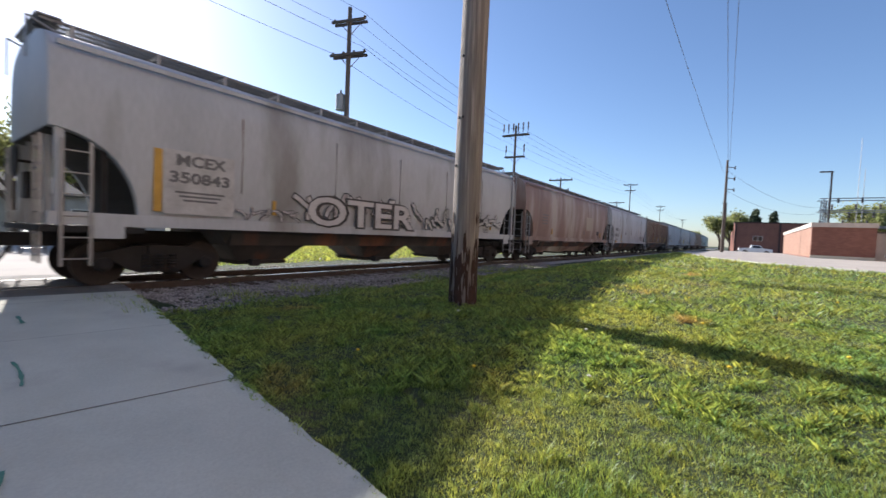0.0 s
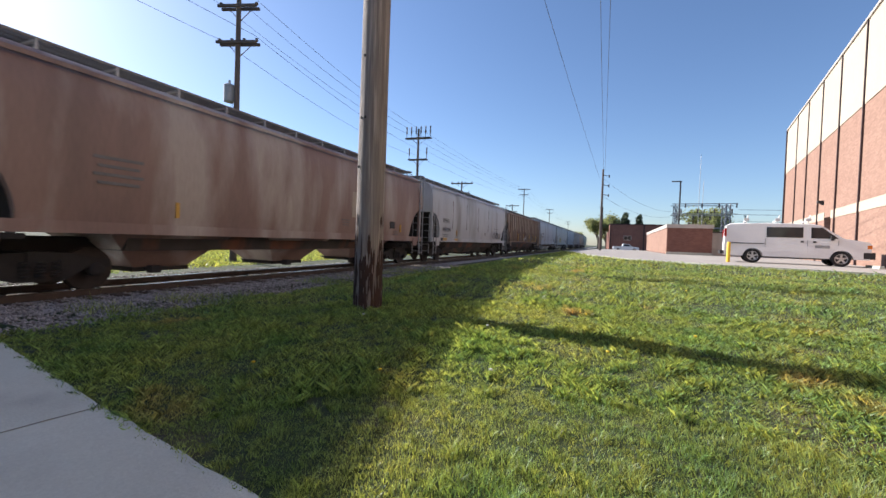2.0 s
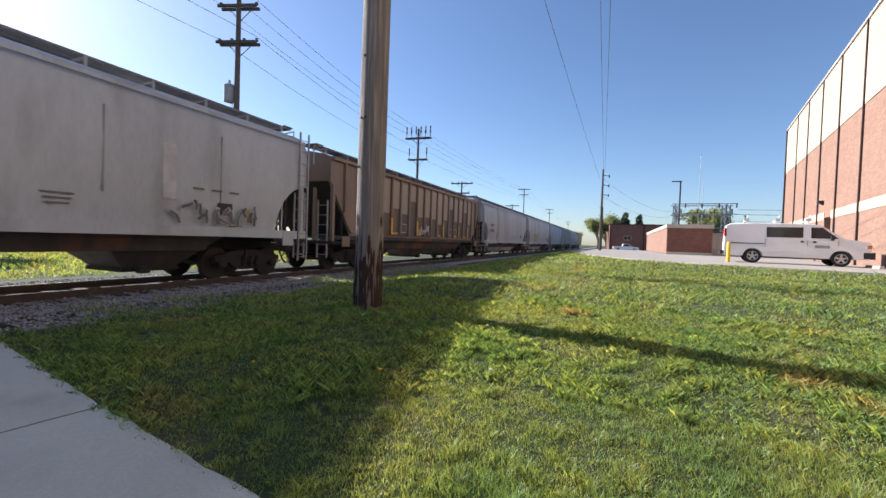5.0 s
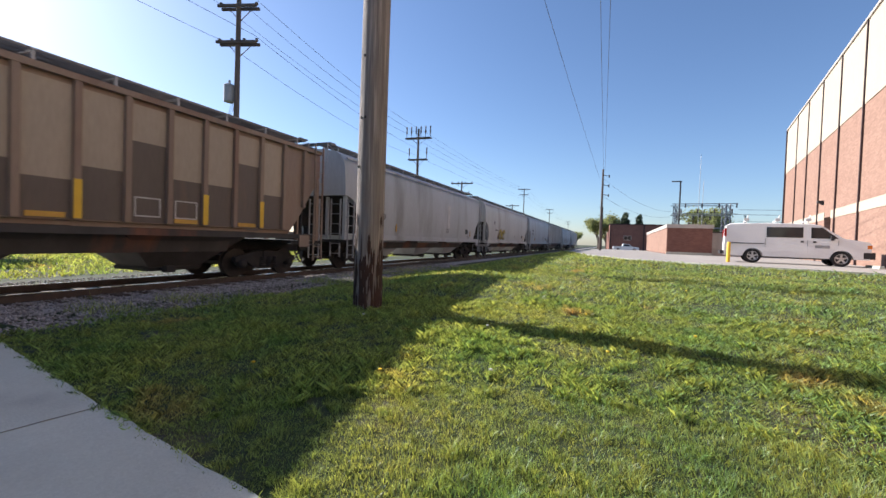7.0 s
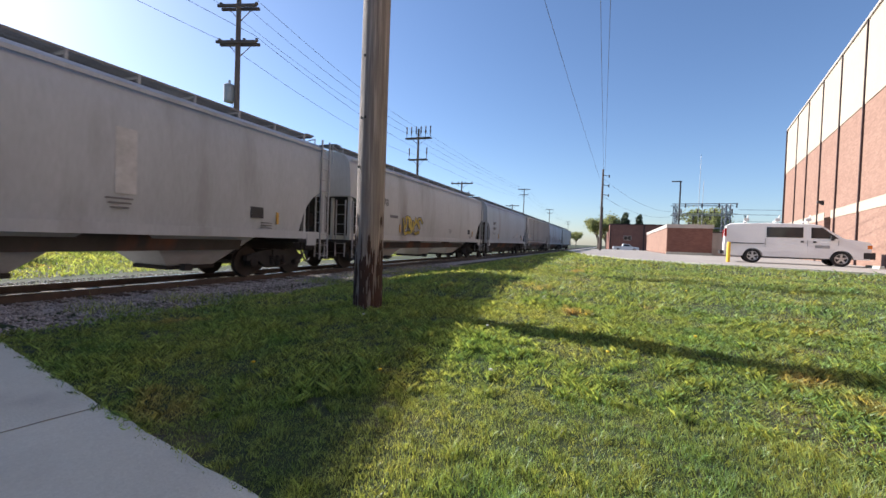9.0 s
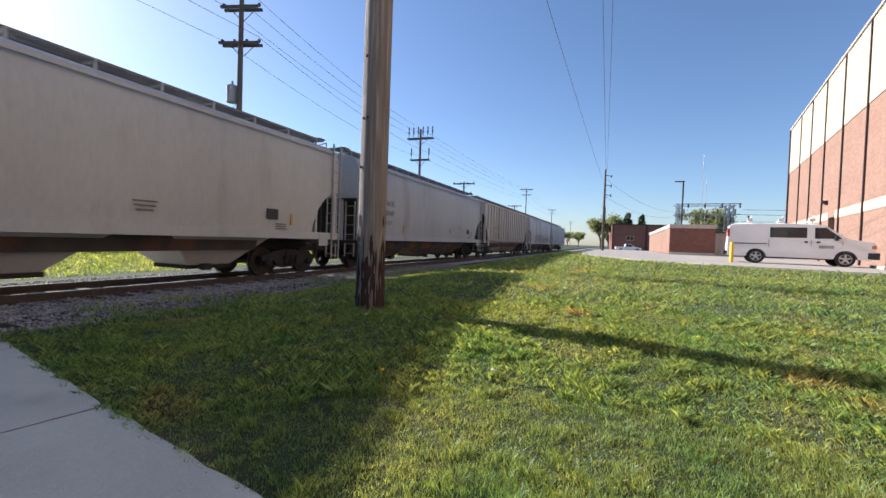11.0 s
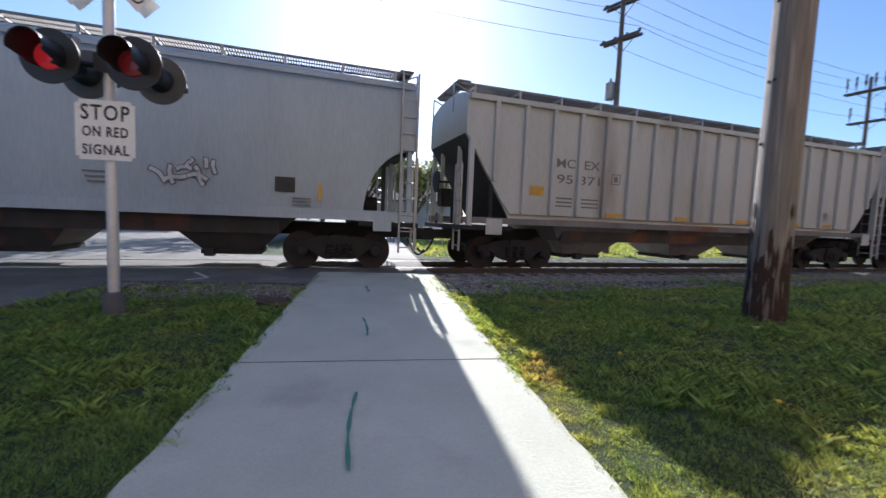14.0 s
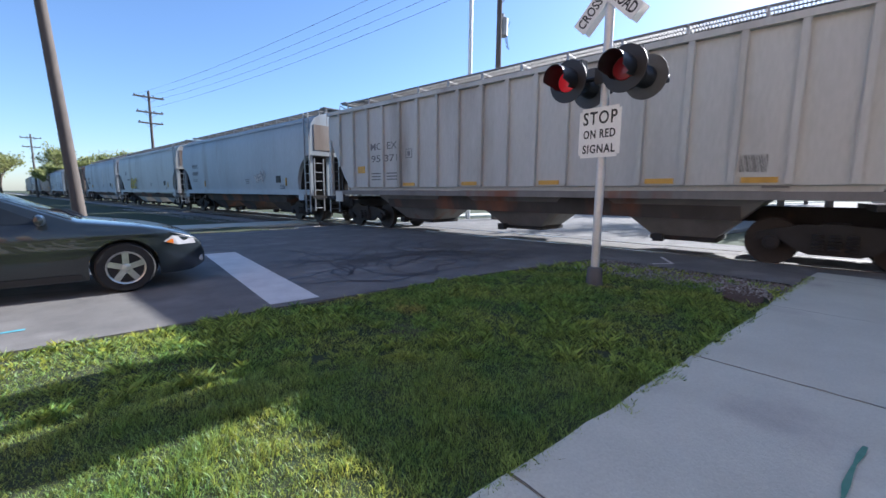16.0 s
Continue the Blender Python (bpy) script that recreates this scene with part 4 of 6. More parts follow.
cr = 0.335
SEDAN_TOP = [(-3.93, 0.62), (-3.9, 0.9), (-3.8, 1.02), (-3.3, 1.09), (-3.0, 1.22), (-2.65, 1.36), (-2.3, 1.425), (-1.95, 1.44), (-1.6, 1.42), (-1.3, 1.35), (-1.0, 1.22), (-0.7, 1.09), (-0.45, 0.985), (-0.2, 0.955), (0.2, 0.905), (0.5, 0.845), (0.75, 0.765), (0.88, 0.69), (0.95, 0.6), (0.97, 0.5)]
SEDAN_AXLES, SEDAN_HALF, BELT = (-2.8, 0.0), 0.9, 0.9


def sedan_top(x):
    return float(np.interp(x, [p[0] for p in SEDAN_TOP], [p[1] for p in SEDAN_TOP]))


def sedan_low(x):
    z = 0.2 + 0.1 * max(0.0, (x - 0.7) / 0.27) ** 2 + 0.14 * max(0.0, (-3.4 - x) / 0.5) ** 2
    for a in SEDAN_AXLES:
        if abs(x - a) < cr * 1.15:
            z = max(z, cr + math.sqrt((cr * 1.15) ** 2 - (x - a) ** 2))
    return z


def sedan_side(x, z):
    """The half width of the body at a place along it and a height."""
    plan = 1 - 0.3 * max(0.0, (x - 0.15) / 0.82) ** 2.4 - 0.16 * max(0.0, (-3.1 - x) / 0.83) ** 2.2
    y = SEDAN_HALF * plan * (1 - 0.05 * ((z - 0.62) / 0.38) ** 2 * (1 if z < BELT else 0) - (0.027 if z >= BELT else 0))
    crease = 0.012 * math.exp(-((z - 0.78) / 0.035) ** 2)
    return y + crease - max(0.0, z - BELT) * 0.5


def sedan_ring(x):
    lo, hi = sedan_low(x), sedan_top(x)
    edge = max(lo + 0.02, hi - 0.05)
    side = [(sedan_side(x, lo + (edge - lo) * k / 14), lo + (edge - lo) * k / 14) for k in range(15)]
    ye = side[-1][0]
    top = [(ye * math.cos(radians(a)) ** 0.6, edge + (hi - edge) * math.sin(radians(a)) ** 0.8) for a in (12, 25, 40, 55, 70, 82)]
    half = [(0.55, lo + 0.001)] + side + top
    return [(y, z) for y, z in half] + [(0, hi)] + [(-y, z) for y, z in half[::-1]]


def sedan_patch(bm, pts, sd, lift=0.006):
    """A pane on the side: an outline in x, z laid on the body's curve."""
    a = [bm.verts.new((x, sd * (sedan_side(x, z) + lift), z)) for x, z in pts]
    b = [bm.verts.new((x, sd * (sedan_side(x, z) - 0.02), z)) for x, z in pts]
    n = len(pts)
    bm.faces.new(a)
    bm.faces.new(b[::-1])
    for i in range(n):
        bm.faces.new((a[i], a[(i + 1) % n], b[(i + 1) % n], b[i]))


def sedan_lid(bm, x0, x1, k, lift, n=8):
    """A sheet on the upper surface between two places along the car."""
    rows = []
    for i in range(n + 1):
        x = x0 + (x1 - x0) * i / n
        hi = sedan_top(x)
        edge = hi - 0.05
        ye = sedan_side(x, edge)
        row = []
        for j in range(-6, 7):
            t = k * j / 6
            y = ye * t
            a = math.acos(min(1, abs(t) ** (1 / 0.6)))
            row.append((x, y, edge + 0.05 * math.sin(a) ** 0.8 + lift))
        rows.append([bm.verts.new(p) for p in row])
    for p, q in zip(rows, rows[1:]):
        for i in range(12):
            bm.faces.new((p[i], p[i + 1], q[i + 1], q[i]))
    bmesh.ops.solidify(bm, geom=bm.faces[:], thickness=0.02)


def waiting_sedan():
    m = Matrix.Translation(uw(0.16, -7.0 - 0.79, way_z(0) + 0.002)) @ Matrix.Rotation(math.atan2(U.y, U.x), 4, "Z")
    v = thing("sedan", m, "dark green sedan waiting at the stop line", "car")
    xs = set(np.linspace(-3.93, 0.97, 90))
    for a in SEDAN_AXLES:
        xs |= {a + cr * 1.1501 * math.cos(radians(t)) for t in range(0, 181, 9)} | {a - cr * 1.1505, a + cr * 1.1505}
    rings = []
    bm = bmesh.new()
    for x in sorted(xs):
        rings.append([bm.verts.new((x, y, z)) for y, z in sedan_ring(x)])
    n = len(rings[0])
    for p, q in zip(rings, rings[1:]):
        for i in range(n):
            bm.faces.new((p[i], p[(i + 1) % n], q[(i + 1) % n], q[i]))
    bm.faces.new(rings[0][::-1])
    bm.faces.new(rings[-1])
    body = part("body", bm, M["car"], v, smooth=True)
    front = [(-0.74, 0.95), (-0.98, 1.08), (-1.25, 1.22), (-1.5, 1.31), (-1.66, 1.335), (-1.78, 0.955)]
    rear = [(-1.86, 0.955), (-1.76, 1.34), (-2.1, 1.345), (-2.45, 1.3), (-2.75, 1.19), (-2.98, 1.05), (-3.0, 0.97)]
    for sd in (-1, 1):
        for pts in (front, rear):
            bm = bmesh.new()
            sedan_patch(bm, pts, sd)
            part("side_window", bm, M["glass"], body)
        for x in (-0.86, -1.84, -2.5):
            bm = bmesh.new()
            sedan_patch(bm, [(x, 0.3), (x + 0.012, 0.3), (x + 0.012, 0.93), (x, 0.93)] if x > -2.4 else [(x, 0.68), (x + 0.012, 0.68), (x + 0.012, 0.93), (x, 0.93)], sd, 0.003)
            part("door_seam", bm, M["trim_black"], body)
        for x in (-1.72, -2.66):
            bm = bmesh.new()
            sedan_patch(bm, [(x, 0.79), (x + 0.19, 0.79), (x + 0.19, 0.835), (x, 0.835)], sd, 0.03)
            part("door_handle", bm, M["car"], body, bevel=0.008)
        bm = bmesh.new()
        sedan_patch(bm, [(-2.28, 0.5), (-0.48, 0.5), (-0.48, 0.545), (-2.28, 0.545)], sd, 0.012)
        part("rub_strip", bm, M["car"], body)
        bm = bmesh.new()
        sedan_patch(bm, [(-2.33, 0.21), (-0.46, 0.21), (-0.46, 0.29), (-2.33, 0.29)], sd, 0.012)
        part("sill", bm, M["trim_black"], body)
        bm = bmesh.new()
        sedan_patch(bm, [(0.44, 0.66), (0.55, 0.735), (0.7, 0.725), (0.83, 0.665), (0.85, 0.6), (0.62, 0.6)], sd, 0.008)
        lamp = part("headlight", bm, M["lens"], v, "clear headlight with amber corner")
        bm = bmesh.new()
        sedan_patch(bm, [(0.47, 0.65), (0.53, 0.69), (0.56, 0.69), (0.56, 0.625)], sd, 0.013)
        part("indicator", bm, M["amber"], lamp, "amber indicator")
        bm = bmesh.new()
        lathe(bm, [(-0.05, 0.05), (0.0, 0.055), (0.012, 0.045)], (0.93, sd * 0.62, 0.36), (1, 0, 0), n=14)
        part("fog_lamp", bm, M["lens"], v)
        bm = bmesh.new()
        rows = [(0.0, 0.02, 0.03), (0.05, 0.055, 0.06), (0.14, 0.06, 0.075), (0.21, 0.045, 0.055), (0.225, 0.02, 0.03)]
        rr = []
        for dy, rx, rz in rows:
            rr.append([bm.verts.new((-0.78 + rx * math.cos(t), sd * (0.83 + dy), 1.0 + rz * math.sin(t))) for t in np.linspace(0, 2 * math.pi, 13)[:-1]])
        for p, q in zip(rr, rr[1:]):
            for i in range(12):
                bm.faces.new((p[i], p[(i + 1) % 12], q[(i + 1) % 12], q[i]))
        bm.faces.new(rr[0])
        bm.faces.new(rr[-1])
        part("mirror", bm, M["car"], v, smooth=True)
        for a in SEDAN_AXLES:
            road_wheel(v, a, sd * 0.79, cr, 5, sd)
            bm = bmesh.new()
            lathe(bm, [(-0.12, cr * 1.14), (0.02, cr * 1.14)], (a, sd * 0.6, cr), (0, sd, 0), n=24)
            part("wheel_well", bm, M["trim_black"], v)
    for x0, x1 in ((-0.5, -1.32), (-3.24, -2.62)):
        bm = bmesh.new()
        sedan_lid(bm, x0, x1, 0.9, 0.008)
        part("windscreen", bm, M["glass"], body, smooth=True)
    bm = bmesh.new()
    for y in (-0.25, 0.35):
        bar(bm, (-0.42, y, 0.99), (-0.62, y + 0.45, 1.075), 0.012, n=5)
    part("wiper", bm, M["trim_black"], v)
    for nm, dims in (("grille", (0.9, 0.975, -0.34, 0.34, 0.52, 0.6)), ("air_intake", (0.86, 0.965, -0.5, 0.5, 0.28, 0.38))):
        bm = bmesh.new()
        box(bm, *dims)
        part(nm, bm, M["trim_black"], v, bevel=0.012)


waiting_sedan()

# ---- crossing signal ----
MX, MY = -6.2, -1.93
mz = 0.06
# the signal faces along the road, towards waiting traffic
sig_yaw = math.degrees(math.atan2(-U.y, -U.x)) + 90
signal = thing("crossing_signal", pose(MX, MY, mz, 0, 0, sig_yaw), "railroad crossing signal mast with crossbuck and red lamps", "crossing signal")
bm = bmesh.new()
lathe(bm, [(-0.15, 0.13), (0.0, 0.13), (0.03, 0.12), (0.22, 0.11), (0.25, 0.095), (0.26, 0.065)], (0, 0, 0), (0, 0, 1), n=10)
part("mast_base", bm, M["disc_grey"], signal, "dark cast mast foot", smooth=True)
bm = bmesh.new()
bar(bm, (0, 0, 0.1), (0, 0, 4.6), 0.062, n=18)
part("mast", bm, M["alu"], signal, smooth=True)
bm = bmesh.new()
box(bm, -0.32, 0.32, -0.105, -0.1, 1.87, 2.57)
bmesh.ops.bevel(bm, geom=[e for e in bm.edges if abs(e.verts[0].co.y - e.verts[1].co.y) > 0.003 and abs(e.verts[0].co.x - e.verts[1].co.x) < 1e-4], offset=0.04, segments=4, affect="EDGES")
plate = part("sign_plate", bm, M["sign"], signal, "white plate with black legend")
for wd, z, h, wid in (("STOP", 2.415, 0.25, 0.52), ("ON RED", 2.195, 0.165, 0.49), ("SIGNAL", 1.985, 0.165, 0.5)):
    text(wd, h, pose(0, -0.107, z, 90, 0, 0), plate, M["ink"], bold=0.0035, width=wid, depth=0.002, spread=1.15)
bm = bmesh.new()
bar(bm, (-0.45, 0.0, 3.0), (0.45, 0.0, 3.0), 0.035, n=10)
box(bm, -0.12, 0.12, -0.1, 0.1, 2.9, 3.12)
for sg in (-1, 1):
    bar(bm, (sg * 0.42, -0.2, 3.0), (sg * 0.42, 0.2, 3.0), 0.05, n=10)
    box(bm, sg * 0.42 - 0.07, sg * 0.42 + 0.07, -0.07, 0.07, 2.93, 3.3)
part("lamp_arm", bm, M["black"], signal, smooth=True)
for s in (-1, 1):
    for f in (-1, 1):
        lit = M["red_light"] if s < 0 else M["red_dim"]
        bm = bmesh.new()
        y = f * 0.3
        lathe(bm, [(0, 0.3), (0.012, 0.3), (0.014, 0.285)], (s * 0.42, y, 2.96), (0, f, 0), n=32)
        disc = part("target_disc", bm, M["black"] if f < 0 else M["disc_grey"], signal, "round black backing disc" if f < 0 else "grey back of a round disc")
        bm = bmesh.new()
        lathe(bm, [(-0.16, 0.09), (-0.1, 0.14), (0.0, 0.15)], (s * 0.42, y, 2.96), (0, f, 0), n=20)
        part("lamp_housing", bm, M["black"], disc, smooth=True)
        bm = bmesh.new()
        lathe(bm, [(0.016, 0.15), (0.03, 0.14), (0.045, 0.08), (0.05, 0.01)], (s * 0.42, y, 2.96), (0, f, 0), n=24)
        part("red_lens", bm, lit, disc, "red lens")
        bm = bmesh.new()
        n, ln = 18, 0.36
        a, b, a2, b2 = [], [], [], []
        for i in range(n + 1):
            t = radians(-45 + 270 * i / n)
            for lst, rr, yy in ((a, 0.17, 0.015), (b, 0.172, ln if 15 < i * 220 / n < 205 else ln * 0.5), (a2, 0.162, 0.015), (b2, 0.164, ln if 15 < i * 220 / n < 205 else ln * 0.5)):
                lst.append(bm.verts.new((s * 0.42 + rr * math.cos(t), y + f * yy, 2.96 + rr * math.sin(t))))
        for i in range(n):
            bm.faces.new((a[i], a[i + 1], b[i + 1], b[i]))
            bm.faces.new((a2[i], b2[i], b2[i + 1], a2[i + 1]))
            bm.faces.new((b[i], b[i + 1], b2[i + 1], b2[i]))
        part("visor", bm, M["black"], disc, "black lamp hood", smooth=True)
for f in (-1, 1):
    for tilt, words in ((45, ("CROSS", "ING")), (-45, ("RAIL", "ROAD"))):
        m = pose(0, f * (0.075 if tilt > 0 else 0.085), 4.14, 0, -tilt, 0)
        bm = bmesh.new()
        box(bm, -0.61, 0.61, -0.003, 0.003, -0.115, 0.115, m)
        blade = part("crossbuck_blade", bm, M["sign"], signal, "white crossbuck blade with black letters")
        flip = pose(0, 0, 0, 90, 0, 0 if f < 0 else 180)
        for wd, off in zip(words, (-0.36, 0.36)):
            base = Matrix.Translation((0, f * (0.075 if tilt > 0 else 0.085) + f * 0.005, 4.14)) @ Matrix.Rotation(radians(-tilt), 4, "Y") @ Matrix.Translation((off * (1 if f < 0 else -1), 0, 0)) @ flip
            text(wd, 0.2, base, blade, M["ink"], bold=0.004, width=0.42, depth=0.001)
bm = bmesh.new()
lathe(bm, [(0, 0.12), (0.06, 0.14), (0.14, 0.1), (0.18, 0.03)], (0, 0, 4.6), (0, 0, 1), n=16)
part("bell", bm, M["alu"], signal, "round warning bell", smooth=True)


# ---- trees ----
def tree(x, y, h, spread, leaf="leaf", seed=1, leaves=5000, conifer=False, size=0.16, label="young-leaved deciduous tree in spring green"):
    r = random.Random(seed)
    q = np.random.RandomState(seed)
    t = thing("tree", pose(x, y, gz(x, y) - 0.05), label, "tree", "background trees")
    bm = bmesh.new()
    ends = []
    bar(bm, (0, 0, 0), (0, 0, h * 0.4), h * 0.028, h * 0.02, n=9)
    if conifer:
        bar(bm, (0, 0, h * 0.4), (0, 0, h * 0.98), h * 0.02, 0.02, n=7)
        for k in range(70):
            z = h * (0.12 + 0.86 * k / 70)
            a, ln = r.uniform(0, 6.28), spread * (1 - z / h) * r.uniform(0.7, 1.1) + 0.2
            e = Vector((ln * math.cos(a), ln * math.sin(a), z - ln * 0.18))
            bar(bm, (0, 0, z), e, 0.03, 0.01, n=4)
            ends += [Vector((0, 0, z)).lerp(e, f) for f in (0.35, 0.6, 0.8, 1.0)]
    else:
        def grow(p, d, ln, rad, depth):
            e = p + d * ln
            bar(bm, p, e, rad, rad * 0.6, n=6 if depth > 1 else 4)
            if depth == 1:
                ends.append(e)
                ends.append(p.lerp(e, 0.4))
            if depth == 0:
                ends.append(e)
                ends.append(p.lerp(e, 0.5))
                return
            for _ in range(r.randint(3, 4)):
                nd = (d + Vector((r.uniform(-1, 1), r.uniform(-1, 1), r.uniform(-0.2, 0.95))) * 0.8).normalized()
                grow(p.lerp(e, r.uniform(0.6, 1.0)), nd, ln * r.uniform(0.58, 0.85), rad * 0.58, depth - 1)
        for _ in range(7):
            a = r.uniform(0, 6.28)
            grow(Vector((0, 0, h * r.uniform(0.14, 0.42))), Vector((math.cos(a) * spread / h, math.sin(a) * spread / h, 0.8)).normalized(), h * 0.27, h * 0.013, 3)
    part("trunk", bm, M["bark"], t, smooth=True)
    E = np.array([list(e) for e in ends])
    idx = q.randint(0, len(E), leaves)
    c = E[idx] + q.normal(0, 0.35 if not conifer else 0.16, (leaves, 3)) * (h / 9)
    d1, d2 = q.normal(0, 1, (leaves, 3)), q.normal(0, 1, (leaves, 3))
    d1 /= np.linalg.norm(d1, axis=1)[:, None]
    d2 /= np.linalg.norm(d2, axis=1)[:, None]
    s = size * q.uniform(0.6, 1.3, (leaves, 1))
    v = np.stack([c - d1 * s, c + d2 * s * 0.6, c + d1 * s, c - d2 * s * 0.6], 1).reshape(-1, 3)
    b = 4 * np.arange(leaves)
    f = np.concatenate([np.stack([b, b + 1, b + 2], 1), np.stack([b, b + 2, b + 3], 1)])
    crown = new("crown", tri_mesh("crown", v, f, M[leaf]))
    crown.parent = t


for k in range(14):
    tree(-72 - 6 * (k % 3), -70 + 15 * k, 9 + k % 4, 7, seed=110 + k, leaves=3500, size=0.4)
tree(-33, 3.0, 8, 5, seed=2, leaves=9000)
tree(-36, 7.0, 9, 5, seed=14, leaves=9000)
tree(-42, 1.0, 9, 6, seed=15, leaves=9000)
tree(-45, 20.0, 10, 6, seed=16, leaves=8000)
tree(-48, -14.0, 10, 6, seed=17, leaves=8000)
tree(-39, -6, 9, 5, seed=3, leaves=6000)
tree(-30, 9.5, 7, 4, seed=12, leaves=4000)
tree(-27, -1.2, 9, 4, seed=4, leaves=1500, label="tall tree barely in leaf beyond the tracks")
for k, (x, y, h) in enumerate(((-13, -150, 11), (-24, -140, 12), (-33, -120, 12), (-6, -185, 13), (-6, -165, 11), (-42, -105, 11), (-30, -75, 9), (4, -150, 10))):
    tree(x, y, h, 6, seed=20 + k, leaves=4000, size=0.3)
for k, (x, y, h) in enumerate(((3.4, 130, 9.5), (6.5, 150, 12), (9, 175, 9), (26, 112, 11), (30, 125, 12), (-5, 230, 9), (-12, 260, 10))):
    tree(x, y, h, 6, seed=40 + k, leaves=3500, size=0.3)
tree(11.5, 142, 12, 3.5, leaf="needle", seed=51, conifer=True, leaves=6000, size=0.35, label="dark conifer behind the brown building")
tree(16, 146, 11.5, 3.5, leaf="needle", seed=52, conifer=True, leaves=6000, size=0.35, label="dark conifer behind the brown building")
for k, (x, y, h) in enumerate(((-22, -118, 9), (-16, -105, 7), (-27, -96, 8), (-2, -130, 10), (-34, -150, 12), (-24, -62, 6))):
    tree(x, y, h, 6, seed=80 + k, leaves=4500, size=0.3)
for k, (x, y, h) in enumerate(((-52, 8, 9), (-55, -4, 10), (-50, 30, 9), (-58, 14, 11))):
    tree(x, y, h, 6, seed=90 + k, leaves=7000, size=0.22)
for k in range(6):
    tree(-22 - k * 0.6, 62 + 20 * k, 4, 3, seed=60 + k, leaves=2500, size=0.2, label="low bushy shrub beyond the tracks")


# ---- train ----
SPEED, CAR_LEN = 8.85, 18.0
# where the couplings stand along the track at the start, from the car ahead
GAPS = [-17.1, 0.95, 19.35, 37.52, 55.4, 73.85, 91.85, 110.05, 126.85, 144.4, 162.4, 180.6]
WR = 0.42


def paint(name, c1, c2, stain, at=0.62):
    return mat(name, c1, c2, rough=0.55, scale=0.9, fine=18, bump=0.06, streak=True, stain=stain, stain_at=at)


P_LIGHT = paint("pale_grey_car_paint", (0.48, 0.51, 0.535), (0.405, 0.43, 0.455), (0.27, 0.27, 0.265), 0.6)
P_RUST = paint("rusted_red_car_paint", (0.27, 0.18, 0.15), (0.20, 0.135, 0.115), (0.40, 0.35, 0.31), 0.55)
P_BLUE = paint("blue_grey_car_paint", (0.37, 0.42, 0.455), (0.32, 0.365, 0.40), (0.27, 0.28, 0.285), 0.64)
P_TAN = paint("brown_tan_car_paint", (0.27, 0.20, 0.15), (0.21, 0.155, 0.12), (0.20, 0.11, 0.075), 0.58)
P_MID = paint("mid_grey_car_paint", (0.415, 0.44, 0.465), (0.355, 0.38, 0.40), (0.26, 0.265, 0.265), 0.6)
P_WARM = paint("warm_grey_car_paint", (0.475, 0.485, 0.47), (0.415, 0.425, 0.412), (0.31, 0.295, 0.27), 0.62)
PATCH = paint("buff_repaint", (0.38, 0.32, 0.25), (0.33, 0.28, 0.22), (0.35, 0.28, 0.2), 0.65)
DARKPATCH = paint("dark_brown_repaint", (0.13, 0.105, 0.09), (0.10, 0.082, 0.07), (0.2, 0.12, 0.08), 0.62)
END_GRIME = paint("dusty_end_paint", (0.30, 0.265, 0.23), (0.24, 0.21, 0.185), (0.17, 0.12, 0.09), 0.6)
G_BLACK = mat("spray_black", (0.04, 0.04, 0.045), rough=0.5, scale=3, bump=0)
G_WHITE = mat("spray_white", (0.56, 0.55, 0.55), (0.48, 0.47, 0.47), rough=0.5, scale=3, bump=0)
G_YELLOW = mat("spray_yellow", (0.62, 0.47, 0.05), rough=0.5, scale=3, bump=0)
G_RED = mat("spray_red", (0.45, 0.09, 0.08), rough=0.5, scale=3, bump=0)
STENCIL = mat("stencil_grey", (0.17, 0.17, 0.175), rough=0.6, scale=3, bump=0)
PALE = mat("pale_lettering_panel", (0.56, 0.56, 0.55), rough=0.6, scale=3, bump=0)

BODY_Z0, SILL_Z = 1.32, 1.2
SMOOTH_X = [(1.50, BODY_Z0), (1.56, 1.7), (1.60, 2.3), (1.61, 2.9), (1.59, 3.5), (1.53, 3.95), (1.38, 4.2), (1.1, 4.36), (0.6, 4.47)]
RIB_X = [(1.41, BODY_Z0), (1.41, 1.43), (1.50, 1.44), (1.50, 2.6), (1.50, 4.0), (1.46, 4.16), (1.2, 4.30), (0.6, 4.42)]


END_Y, ARC_Y, ARC_H = 8.35, 1.25, 1.42


def end_cut(kind, y):
    """The height of the body's lower edge towards the ends: an arc on smooth cars, a slope on ribbed ones."""
    d = END_Y - abs(y)
    if kind == "smooth":
        return BODY_Z0 + (ARC_H * math.sqrt(1 - (d / ARC_Y) ** 2) if d < ARC_Y else 0)
    return BODY_Z0 + max(0.0, 2.0 * (1 - d / 1.3))


def cut_stations(kind):
    n = 12
    if kind == "smooth":
        inner = [END_Y - ARC_Y * math.sin(math.pi / 2 * i / n) for i in range(n + 1)]
    else:
        inner = [END_Y - 1.3 * i / 4 for i in range(5)]
    return inner + [0.0] + [-y for y in inner[::-1]]


